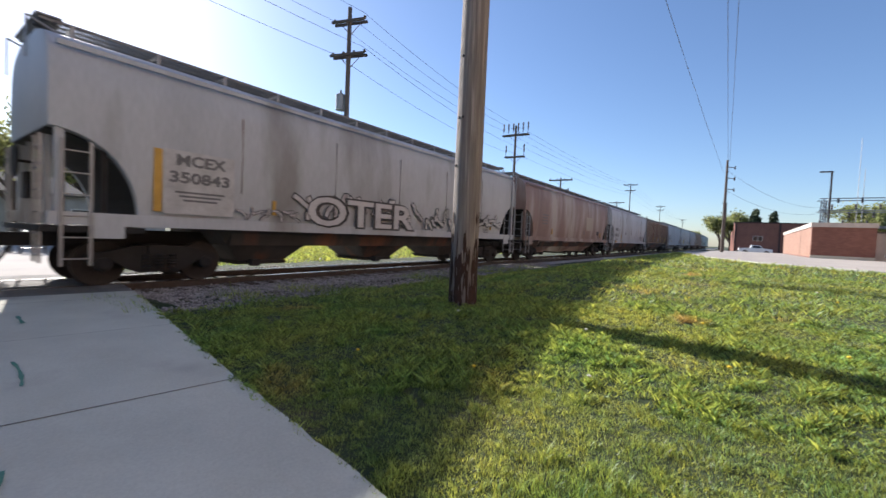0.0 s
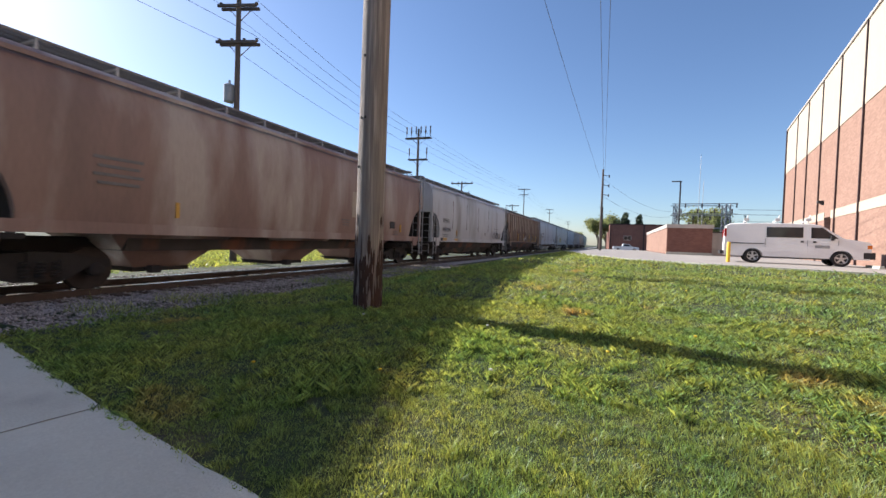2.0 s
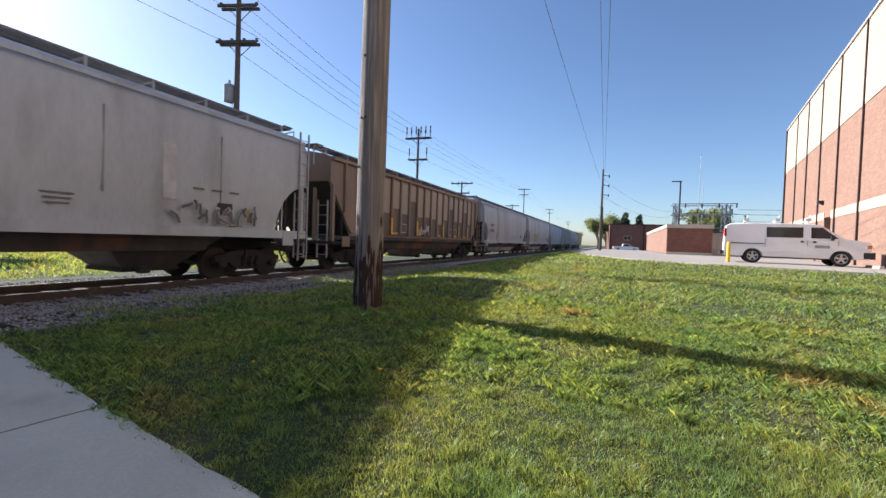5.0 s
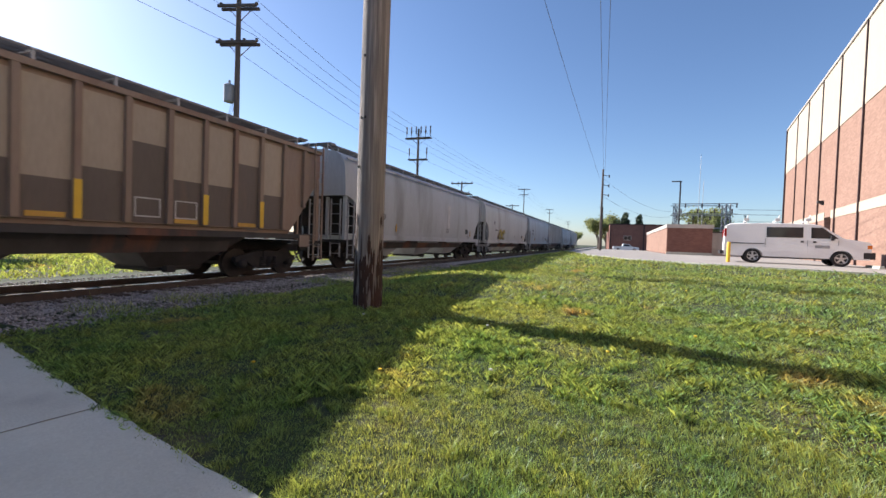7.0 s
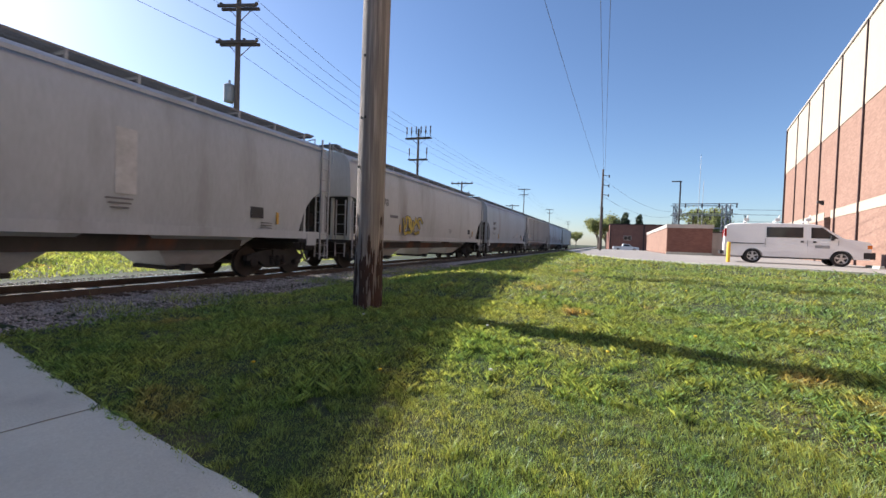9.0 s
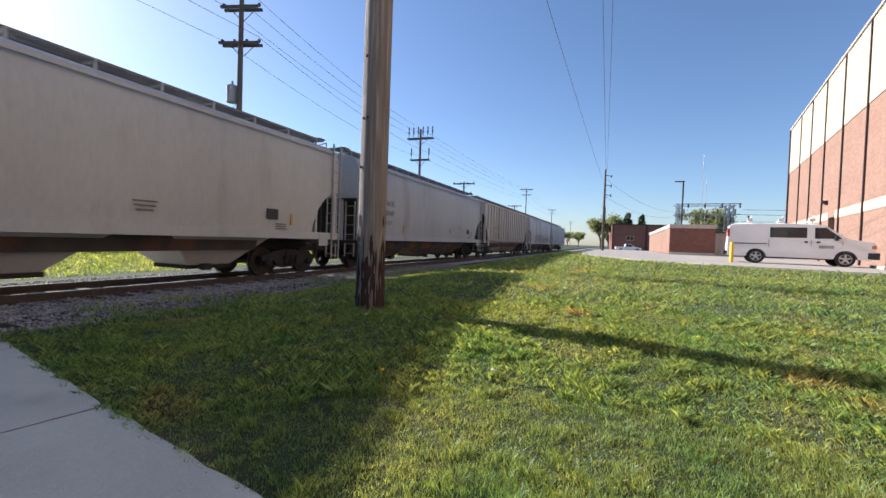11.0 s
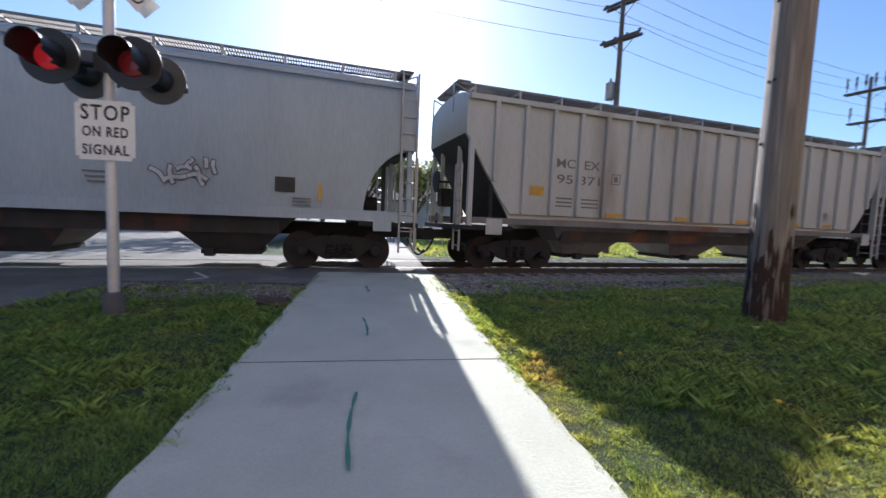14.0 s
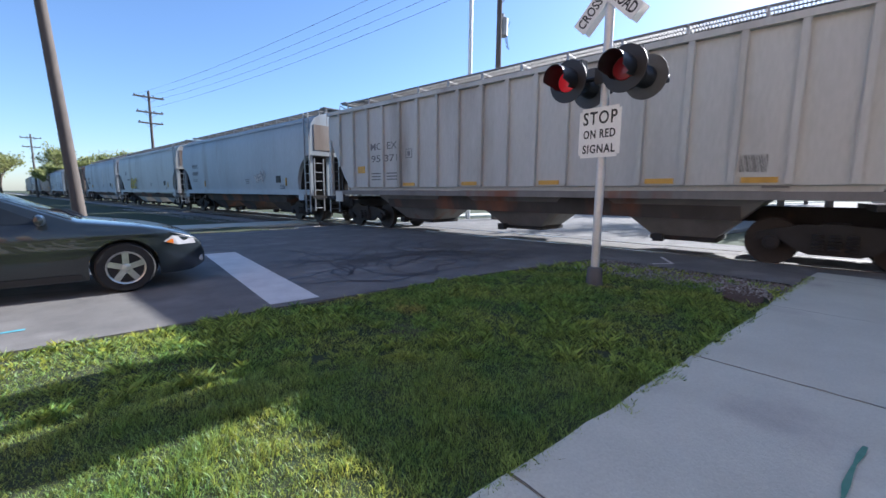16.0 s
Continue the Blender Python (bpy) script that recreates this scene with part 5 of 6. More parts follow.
def cut_body(profile, kind):
    bm = bmesh.new()
    xs, zs = [p[0] for p in profile], [p[1] for p in profile]
    rings = []
    for y in cut_stations(kind):
        zc = end_cut(kind, y)
        half = [(float(np.interp(max(z, zc), zs, xs)), max(z, zc)) for z in zs]
        rings.append([bm.verts.new((x, y, z)) for x, z in half] + [bm.verts.new((-x, y, z)) for x, z in half[::-1]])
    n = len(rings[0])
    for a, b in zip(rings, rings[1:]):
        for i in range(n):
            bm.faces.new((a[i], a[(i + 1) % n], b[(i + 1) % n], b[i]))
    bm.faces.new(rings[0][::-1])
    bm.faces.new(rings[-1])
    bmesh.ops.remove_doubles(bm, verts=bm.verts[:], dist=1e-4)
    return bm


def frustum(bm, y0, y1, x0, zt, yb, xb, zb, yc):
    a = [bm.verts.new(p) for p in ((-x0, y0, zt), (x0, y0, zt), (x0, y1, zt), (-x0, y1, zt))]
    b = [bm.verts.new(p) for p in ((-xb, yc - yb, zb), (xb, yc - yb, zb), (xb, yc + yb, zb), (-xb, yc + yb, zb))]
    for i in range(4):
        bm.faces.new((a[i], a[(i + 1) % 4], b[(i + 1) % 4], b[i]))
    bm.faces.new(a[::-1])
    bm.faces.new(b)


SH = {}


def shared_parts():
    """Meshes that all cars share."""
    # one wheelset
    bm = bmesh.new()
    for s in (-1, 1):
        lathe(bm, [(-0.07, WR * 0.5), (-0.068, WR * 0.86), (-0.07, WR), (0.04, WR * 1.0), (0.045, WR * 1.06), (0.07, WR * 1.05), (0.07, WR * 0.86), (0.03, WR * 0.5), (0.06, 0.15), (-0.09, 0.14)], (s * 0.755, 0, 0), (-s, 0, 0), n=28)
    bar(bm, (-1.02, 0, 0), (1.02, 0, 0), 0.08, n=12)
    for s in (-1, 1):
        for k in range(6):
            a = k * math.pi / 3
            box(bm, s * 0.84, s * 0.85, 0.22 * math.cos(a) - 0.03, 0.22 * math.cos(a) + 0.03, 0.22 * math.sin(a) - 0.03, 0.22 * math.sin(a) + 0.03)
    SH["wheelset"] = mesh_of(bm, "wheelset", M["wheel"], smooth=True)
    # truck side frame with springs
    bm = bmesh.new()
    prism(bm, [(-1.12, 0.46), (-1.12, 0.6), (-0.85, 0.66), (-0.45, 0.76), (0.45, 0.76), (0.85, 0.66), (1.12, 0.6), (1.12, 0.46), (0.72, 0.46), (0.5, 0.3), (0.34, 0.24), (-0.34, 0.24), (-0.5, 0.3), (-0.72, 0.46)], 0.96, 1.1, swap=lambda x, y, z: (y, x, z))
    for k in (-0.22, 0, 0.22):
        for j in range(5):
            lathe(bm, [(0, 0.075), (0.03, 0.09), (0.045, 0.075)], (1.12, k, 0.32 + j * 0.06), (0, 0, 1), n=8)
    for k in (-0.89, 0.89):
        lathe(bm, [(-0.06, 0.14), (0.1, 0.13), (0.13, 0.08)], (1.04, k, WR), (1, 0, 0), n=12)
    SH["side_frame"] = mesh_of(bm, "side_frame", M["under"])
    bm = bmesh.new()
    box(bm, -1.15, 1.15, -0.2, 0.2, 0.5, 0.78)
    box(bm, -0.2, 0.2, -1.1, 1.1, 0.52, 0.62)
    SH["bolster"] = mesh_of(bm, "bolster", M["under"])
    # roof walk: two gratings on brackets
    bm = bmesh.new()
    for s in (-1, 1):
        for x in (0.32, 0.86):
            box(bm, s * x - 0.015, s * x + 0.015, -8.35, 8.35, 4.60, 4.65)
        for k in range(-139, 140):
            y = k * 0.06
            box(bm, min(s * 0.32, s * 0.86), max(s * 0.32, s * 0.86), y - 0.011, y + 0.011, 4.60, 4.65)
        box(bm, s * 0.59 - 0.012, s * 0.59 + 0.012, -8.35, 8.35, 4.615, 4.635)
    SH["roof_walk"] = mesh_of(bm, "roof_walk", M["grating"])
    bm = bmesh.new()
    box(bm, 0.855, 0.905, -0.025, 0.025, 4.3, 4.63)
    box(bm, 0.3, 0.905, -0.02, 0.02, 4.56, 4.6)
    SH["roof_bracket"] = mesh_of(bm, "roof_bracket", M["galv"])
    bm = bmesh.new()
    bar(bm, (0.86, 7.9, 4.35), (0.86, 8.5, 4.6), 0.02, n=6)
    bar(bm, (0.86, 8.5, 4.6), (0.86, 8.5, 3.9), 0.02, n=6)
    SH["grab_rail"] = mesh_of(bm, "grab_rail", M["galv"])
    bm = bmesh.new()
    box(bm, -0.9, 0.9, 8.05, 8.4, 4.655, 4.69)
    SH["end_walk"] = mesh_of(bm, "end_walk", M["grating"])
    bm = bmesh.new()
    for k in range(4):
        y = -5.6 + k * 3.73
        box(bm, -0.26, 0.26, y - 1.6, y + 1.6, 4.42, 4.56)
        for j in (-1.2, 0, 1.2):
            box(bm, -0.3, 0.3, y + j - 0.04, y + j + 0.04, 4.4, 4.58)
    SH["hatch"] = mesh_of(bm, "hatch", M["hopper"])
    # end gear: coupler, hose, brake wheel
    bm = bmesh.new()
    box(bm, -0.12, 0.12, 8.2, 8.75, 0.72, 0.96)
    box(bm, -0.2, 0.16, 8.72, 9.0, 0.68, 1.0)
    box(bm, 0.02, 0.22, 8.85, 9.06, 0.72, 0.96)
    SH["coupler"] = mesh_of(bm, "coupler", M["under"], bevel=0.015)
    bm = bmesh.new()
    pts = [Vector((0.35, 8.5 + 0.5 * t, 0.72 - 0.42 * math.sin(math.pi * t * 0.75))) for t in np.linspace(0, 1, 8)]
    for a, b in zip(pts, pts[1:]):
        bar(bm, a, b, 0.03, n=6)
    SH["air_hose"] = mesh_of(bm, "air_hose", M["black"])


shared_parts()


def ladder(bm, x, y, z0, z1, along, w=0.42, n=None):
    """A ladder of two stiles and round rungs; along: 'y' on the side, 'x' on the end."""
    off = (lambda a: (x, y + a)) if along == "y" else (lambda a: (x + a, y))
    for s in (-w / 2, w / 2):
        px, py = off(s)
        box(bm, px - 0.022, px + 0.022, py - 0.022, py + 0.022, z0, z1)
    k = z0 + 0.12
    while k < z1:
        (ax, ay), (bx, by) = off(-w / 2), off(w / 2)
        bar(bm, (ax, ay, k), (bx, by, k), 0.014, n=5)
        k += 0.36


def decal(parent, s, y, z, w, h, material, name="stencil", surf=1.62, lift=0.012):
    bm = bmesh.new()
    box(bm, min(s * surf, s * (surf + lift)), max(s * surf, s * (surf + lift)), y - w / 2, y + w / 2, z - h / 2, z + h / 2)
    return part(name, bm, material, parent)


def lettering(parent, words, size, y, z, material, surf=1.622, width=None, bold=0.0):
    """Words on the side that faces +x."""
    return text(words, size, pose(surf, y, z, 90, 0, 90), parent, material, name="car_lettering", bold=bold, width=width)


def graffiti(parent, y0, y1, z0, z1, seed, fill, line, surf=1.625, strokes=18):
    """Sprayed tag: fat overlapping strokes with outlines, no real words."""
    r = random.Random(seed)
    for material, lift, wmul in ((line, 0.0, 1.6), (fill, 0.004, 1.0)):
        bm = bmesh.new()
        r = random.Random(seed)
        for k in range(strokes):
            y = y0 + (y1 - y0) * (k + r.uniform(0, 1)) / strokes
            z, a = r.uniform(z0, z1), r.choice((1.57, 1.57, 0.2, 2.6, 1.1, 2.0)) + r.uniform(-0.3, 0.3)
            wd, ln = (z1 - z0) * 0.14 * wmul, (z1 - z0) * r.uniform(0.35, 0.8) + 0.04 * (wmul - 1)
            p = [Vector((y - math.cos(a) * ln / 2, 0, min(max(z - math.sin(a) * ln / 2, z0), z1)))]
            for i in range(4):
                a += r.uniform(-0.5, 0.5)
                q = p[-1] + Vector((math.cos(a), 0, math.sin(a))) * ln / 4
                q.z = min(max(q.z, z0), z1)
                p.append(q)
            for a0, b0 in zip(p, p[1:]):
                d = b0 - a0
                if d.length < 0.01:
                    continue
                nrm = Vector((-d.z, 0, d.x)).normalized() * wd / 2
                ext = d.normalized() * wd * 0.3
                lz = surf + lift + 0.0006 * k
                bm.faces.new([bm.verts.new((lz, c.x, c.z)) for c in (a0 + nrm - ext, a0 - nrm - ext, b0 - nrm + ext, b0 + nrm + ext)])
        tagged(part("graffiti", bm, material, parent), kind="stuff")


CARS = []


def hopper_car(index, kind, body_paint, label, bays=3, hop="hopper_dark", seams=False, tall=1.02):
    g0, g1 = GAPS[index + 1], GAPS[index + 2]
    y = (g0 + g1) / 2
    c = thing("hopper_car", TM @ pose(TRACK_X, y, RAIL_Z), label, "freight car", "cars of the train")
    c.scale = (1, (g1 - g0) / CAR_LEN, tall)
    prof = SMOOTH_X if kind == "smooth" else RIB_X
    surf = 1.60 if kind == "smooth" else 1.5
    body = part("body", cut_body(prof, kind), body_paint, c, smooth=True)
    # side sills, end posts and platforms
    for s in (-1, 1):
        bm = bmesh.new()
        box(bm, s * 1.56 - 0.06, s * 1.56 + 0.06, -8.35, 8.35, SILL_Z - 0.06, SILL_Z + 0.16) if kind == "smooth" else box(bm, s * 1.44 - 0.05, s * 1.44 + 0.05, -8.35, 8.35, SILL_Z - 0.02, SILL_Z + 0.13)
        part("side_sill", bm, body_paint if kind == "smooth" else M[hop or "hopper"], c)
        if kind == "smooth":
            bm = bmesh.new()
            box(bm, s * 1.56 - 0.03, s * 1.56 + 0.03, -8.25, 8.25, 4.06, 4.14)
            part("top_chord", bm, body_paint, c)
            for k in range(-2, 3) if seams else ():
                bm = bmesh.new()
                box(bm, min(s * 1.59, s * 1.612), max(s * 1.59, s * 1.612), k * 2.6 - 0.008, k * 2.6 + 0.008, 1.95, 3.6)
                part("weld_seam", bm, M["hopper"] if seams else body_paint, body)
        else:
            for k in range(-9, 10):
                yy = k * 0.84
                z0 = max(1.45, end_cut(kind, abs(yy) + 0.06) + 0.01)
                bm = bmesh.new()
                box(bm, min(s * 1.49, s * 1.60), max(s * 1.49, s * 1.60), yy - 0.06, yy + 0.06, z0, 4.1)
                part("side_post", bm, body_paint, body, bevel=0.012)
            bm = bmesh.new()
            box(bm, min(s * 1.45, s * 1.61), max(s * 1.45, s * 1.61), -8.3, 8.3, 4.08, 4.2)
            part("top_chord", bm, body_paint, c)
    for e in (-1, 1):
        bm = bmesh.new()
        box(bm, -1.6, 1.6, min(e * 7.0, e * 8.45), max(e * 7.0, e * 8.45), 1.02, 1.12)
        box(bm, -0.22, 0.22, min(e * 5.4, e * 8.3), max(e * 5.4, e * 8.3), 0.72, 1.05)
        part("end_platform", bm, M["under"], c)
        for s in (-1, 1):
            bm = bmesh.new()
            box(bm, s * 1.5 - 0.06, s * 1.5 + 0.06, e * 8.2 - 0.06, e * 8.2 + 0.06, 1.1, 3.2)
            box(bm, s * 0.7 - 0.05, s * 0.7 + 0.05, e * 8.2 - 0.05, e * 8.2 + 0.05, 1.1, 3.1)
            part("end_post", bm, body_paint, c)
            bm = bmesh.new()
            prism(bm, [(e * 7.55, 1.12), (e * 7.63, 1.12), (e * 7.63, 2.5), (e * 7.55, 2.42)], s * 1.38, s * 1.46, swap=lambda a, b, z: (b, a, z))
            part("stanchion", bm, M["under"], c)
            if s * e > 0 or kind == "smooth":
                bm = bmesh.new()
                ladder(bm, s * 1.64, e * (8.15 if e > 0 else 8.0), 0.45, 4.4 if e > 0 else 2.55, "y", w=0.38)
                part("ladder", bm, M["galv"] if kind == "smooth" else body_paint, c)
            bm = bmesh.new()
            ladder(bm, s * 1.25, e * 8.42, 0.5, 4.4 if s < 0 < s * -e else 2.6, "x")
            part("end_ladder", bm, M["galv"], c)
            bm = bmesh.new()
            box(bm, s * 1.61, s * 1.64, e * 7.55 - 0.22, e * 7.55 + 0.22, 0.92, 1.3) if s > 0 else box(bm, s * 1.64, s * 1.61, e * 7.55 - 0.22, e * 7.55 + 0.22, 0.92, 1.3)
            part("jacking_pad", bm, body_paint, c)
        for nm in ("coupler", "air_hose"):
            shared(nm, SH[nm], c, pose(0, 0, 0, 0, 0, 0 if e > 0 else 180))
    bm = bmesh.new()
    top_z = 3.95
    prism(bm, [(-1.4, 2.95), (1.4, 2.95), (1.4, top_z), (-1.4, top_z)], END_Y + 0.003, END_Y + 0.016)
    part("end_sheet", bm, END_GRIME, c, "dusty tan end sheet")
    bm = bmesh.new()
    lathe(bm, [(-0.02, 0.3), (0.0, 0.32), (0.02, 0.3)], (-0.6, -8.42, 2.3), (0, -1, 0), n=20)
    bar(bm, (-0.6, -8.0, 2.3), (-0.6, -8.4, 2.3), 0.03, n=6)
    box(bm, -0.8, -0.4, -8.3, -8.0, 1.6, 2.1)
    part("hand_brake", bm, M["under"], c)
    bm = bmesh.new()
    bar(bm, (0.35, 6.4, 1.5), (0.35, 7.6, 1.5), 0.22, n=14)
    bar(bm, (-0.45, 6.6, 1.42), (-0.45, 7.4, 1.42), 0.16, n=12)
    part("brake_cylinder", bm, M["under"], c)
    # end slope sheets: shadow of the recess and grime painted as one near-black
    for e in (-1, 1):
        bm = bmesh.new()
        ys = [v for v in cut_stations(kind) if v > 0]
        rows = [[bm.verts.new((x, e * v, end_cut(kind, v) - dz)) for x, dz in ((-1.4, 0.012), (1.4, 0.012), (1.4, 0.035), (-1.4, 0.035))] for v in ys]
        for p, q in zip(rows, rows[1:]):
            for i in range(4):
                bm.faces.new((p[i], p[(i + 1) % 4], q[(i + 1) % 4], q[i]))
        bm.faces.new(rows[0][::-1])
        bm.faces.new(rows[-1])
        part("slope_sheet", bm, M["under"], c, "grimy end slope sheet with recess shadow in its dark colour")
    # hoppers and gates
    span = 12.4 / bays
    for k in range(bays):
        yc = -6.2 + span * (k + 0.5)
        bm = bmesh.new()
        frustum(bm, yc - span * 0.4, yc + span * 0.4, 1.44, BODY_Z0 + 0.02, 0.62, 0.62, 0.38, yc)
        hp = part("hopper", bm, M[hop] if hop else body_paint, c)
        bm = bmesh.new()
        box(bm, -0.66, 0.66, yc - 0.66, yc + 0.66, 0.29, 0.385)
        bar(bm, (-1.0, yc - 0.4, 0.36), (1.0, yc - 0.4, 0.36), 0.03, n=6)
        box(bm, 0.9, 1.1, yc - 0.5, yc - 0.3, 0.28, 0.44)
        part("outlet_gate", bm, M["under"], hp)
    bm = bmesh.new()
    box(bm, -0.16, 0.16, -6.5, 6.5, 0.74, 1.02)
    part("centre_sill", bm, M["under"], c)
    # one plain dark plate closing the space between the hoppers
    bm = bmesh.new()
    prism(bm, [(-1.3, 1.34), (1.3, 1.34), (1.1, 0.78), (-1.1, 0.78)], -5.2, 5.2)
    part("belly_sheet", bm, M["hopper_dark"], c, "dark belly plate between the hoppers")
    for nm in ("roof_walk", "hatch"):
        shared(nm, SH[nm], c, pose(0, 0, 0))
    for k in range(-6, 7):
        shared("roof_bracket", SH["roof_bracket"], c, pose(0, k * 1.32, 0))
        shared("roof_bracket", SH["roof_bracket"], c, pose(0, k * 1.32, 0, 0, 0, 180))
    for e in (0, 180):
        shared("end_walk", SH["end_walk"], c, pose(0, 0, 0, 0, 0, e))
        shared("grab_rail", SH["grab_rail"], c, pose(0, 0, 0, 0, 0, e))
        shared("grab_rail", SH["grab_rail"], c, pose(-1.72 if e == 0 else 1.72, 0, 0, 0, 0, e))
    # trucks
    sets = []
    for e in (-1, 1):
        tr = new("truck")
        tr.parent = c
        tr.matrix_basis = pose(0, e * 6.6, 0)
        shared("side_frame", SH["side_frame"], tr, pose(0, 0, 0))
        shared("side_frame", SH["side_frame"], tr, pose(0, 0, 0, 0, 0, 180))
        shared("bolster", SH["bolster"], tr, pose(0, 0, 0))
        for k in (-0.89, 0.89):
            w = shared("wheelset", SH["wheelset"], tr, pose(0, k, WR))
            sets.append((w, k))
    # small markings that all cars carry on the near side
    for yy in ((-4.4, 6.1) if kind == "smooth" else (-3.78, -1.26, 1.26, 3.78, 5.46)):
        decal(body, 1, yy, 1.53 if kind != "smooth" else 1.7, 0.08 if kind == "smooth" else 0.55, 0.34 if kind == "smooth" else 0.1, M["orange"], "reflector", surf + (0.0 if kind == "smooth" else 0.005) - (0.03 if kind == "smooth" else 0), 0.02 if kind != "smooth" else 0.03)
    decal(body, 1, 5.35, 1.82, 0.42, 0.3, M["ink"], "data_plate", surf - 0.02, 0.02)
    for k in range(3):
        decal(body, 1, 5.0 - 3.1, 1.85 - 0.09 * k, 0.5 - 0.08 * k, 0.035, STENCIL, "stencil_bar", surf - 0.015, 0.012)
        decal(body, 1, 5.95 - 0.25, 1.55 - 0.07 * k, 0.4, 0.03, STENCIL, "stencil_bar", surf - 0.03, 0.012)
    CARS.append((c, y, sets))
    return c, body, surf


c, b, s = hopper_car(-1, "smooth", P_MID, "weathered grey covered hopper car on the track")
c, b, s = hopper_car(0, "smooth", P_LIGHT, "pale grey covered hopper car with large white graffiti", seams=True)
decal(b, 1, -6.05, 2.05, 1.35, 1.25, PALE, "lettering_panel", 1.60, 0.012)
lettering(b, "MCEX", 0.30, -6.05, 2.48, STENCIL, 1.616, width=0.95, bold=0.01)
lettering(b, "350843", 0.30, -6.05, 2.14, STENCIL, 1.616, width=1.15, bold=0.01)
for k in range(3):
    decal(b, 1, -6.05, 1.86 - 0.08 * k, 0.95 - 0.15 * k, 0.04, STENCIL, "stencil_bar", 1.604, 0.012)
decal(b, 1, -6.82, 2.05, 0.14, 1.2, M["orange"], "reflector", 1.604, 0.012)
graffiti(b, -3.8, 0.9, 1.42, 2.2, 11, G_WHITE, G_BLACK, 1.612, 14)
text("OTER", 1.05, pose(1.635, -1.45, 1.68, 90, 0, 90), b, G_BLACK, name="graffiti", bold=0.07, width=4.3)
text("OTER", 1.05, pose(1.640, -1.45, 1.68, 90, 0, 90), b, G_WHITE, name="graffiti", bold=0.02, width=4.2)
graffiti(b, 1.0, 6.9, 1.42, 2.15, 12, PALE, G_BLACK, 1.615, 26)
graffiti(b, -5.2, -3.7, 1.4, 1.66, 13, G_WHITE, G_BLACK, 1.60, 16)
c, b, s = hopper_car(1, "smooth", P_RUST, "rust-red faded covered hopper car with a pale patch", hop="")
decal(b, 1, 3.1, 2.45, 1.7, 0.95, PATCH, "repaint_patch", 1.598, 0.012)
for k in range(4):
    decal(b, 1, -5.6, 2.6 - 0.16 * k, 0.9 - 0.15 * (k % 2), 0.06, STENCIL, "stencil_bar", 1.6, 0.012)
c, b, s = hopper_car(2, "smooth", P_LIGHT, "pale grey covered hopper car with scribbled side", seams=True)
lettering(b, "WFRX", 0.34, -6.3, 2.36, STENCIL, 1.61, width=1.15, bold=0.008)
lettering(b, "843194", 0.36, -6.22, 1.84, STENCIL, 1.616, width=1.25, bold=0.008)
for k in range(2):
    decal(b, 1, -6.3, 1.55 - 0.09 * k, 0.9 - 0.2 * k, 0.035, STENCIL, "stencil_bar", 1.575, 0.02)
decal(b, 1, -6.95, 1.28, 0.34, 0.17, M["ink"], "data_plate", 1.615, 0.012)
decal(b, 1, -6.45, 1.28, 0.55, 0.17, M["orange"], "reflector", 1.615, 0.012)
decal(b, 1, -4.6, 1.28, 0.5, 0.12, M["orange"], "reflector", 1.615, 0.012)
for k in range(3):
    decal(b, 1, 4.6 + 0.5 * k, 2.25, 0.28, 0.05, STENCIL, "stencil_bar", 1.604, 0.012)
graffiti(b, 4.0, 6.4, 1.45, 1.95, 22, STENCIL, PALE, 1.612, 18)
decal(b, 1, 3.9, 2.55, 0.3, 1.2, PALE, "repaint_patch", 1.6, 0.012)
c, b, s = hopper_car(3, "ribbed", P_TAN, "brown ribbed covered hopper car with patched panels", tall=0.975)
prng = random.Random(31)
for k in range(-8, 8):
    yy = k * 0.84 + 0.42
    if abs(yy) < 6.9:
        zb = prng.choice((2.45, 2.5, 2.55, 2.7, 2.2, 3.2))
        decal(b, 1, yy, (zb + 3.98) / 2, 0.72, 3.98 - zb, PATCH, "repaint_panel", 1.5, 0.008)
        decal(b, 1, yy, (zb + 1.46) / 2, 0.72, zb - 1.46, DARKPATCH, "repaint_panel", 1.5, 0.008)
graffiti(b, -1.5, -0.2, 1.55, 2.0, 41, PALE, PALE, 1.612, 12)
for k in (-5, -2, 2, 5, 7):
    decal(b, 1, k * 0.84, 1.85, 0.125, 0.75, M["yellow"], "yellow_strip", 1.6, 0.008)
for k in (3, 4, -4):
    yy = k * 0.84 + 0.42
    for dy, dz, ww, hh in ((0, 0.2, 0.5, 0.03), (0, -0.2, 0.5, 0.03), (-0.25, 0, 0.03, 0.42), (0.25, 0, 0.03, 0.42)):
        decal(b, 1, yy + dy, 1.8 + dz, ww, hh, PALE, "stencil_bar", 1.51, 0.006)
c, b, s = hopper_car(4, "smooth", P_MID, "grey covered hopper car with black stencils", hop="")
lettering(b, "WFRX", 0.34, -6.1, 2.55, STENCIL, 1.61, width=1.2, bold=0.006)
decal(b, 1, -6.98, 2.15, 0.12, 0.8, M["orange"], "reflector", 1.604, 0.012)
lettering(b, "843939", 0.34, -6.05, 2.12, STENCIL, 1.616, width=1.3, bold=0.01)
decal(b, 1, 2.0, 2.6, 0.4, 1.3, PALE, "repaint_patch", 1.6, 0.012)
c, b, s = hopper_car(5, "smooth", P_WARM, "warm grey covered hopper car with yellow graffiti", hop="")
graffiti(b, -4.0, -2.3, 1.42, 2.25, 51, G_YELLOW, G_BLACK, 1.61, 14)
lettering(b, "78", 0.4, -5.75, 2.75, STENCIL, 1.616, bold=0.012)
decal(b, 1, -5.0, 2.2, 0.7, 0.12, STENCIL, "stencil_bar", 1.6, 0.012)
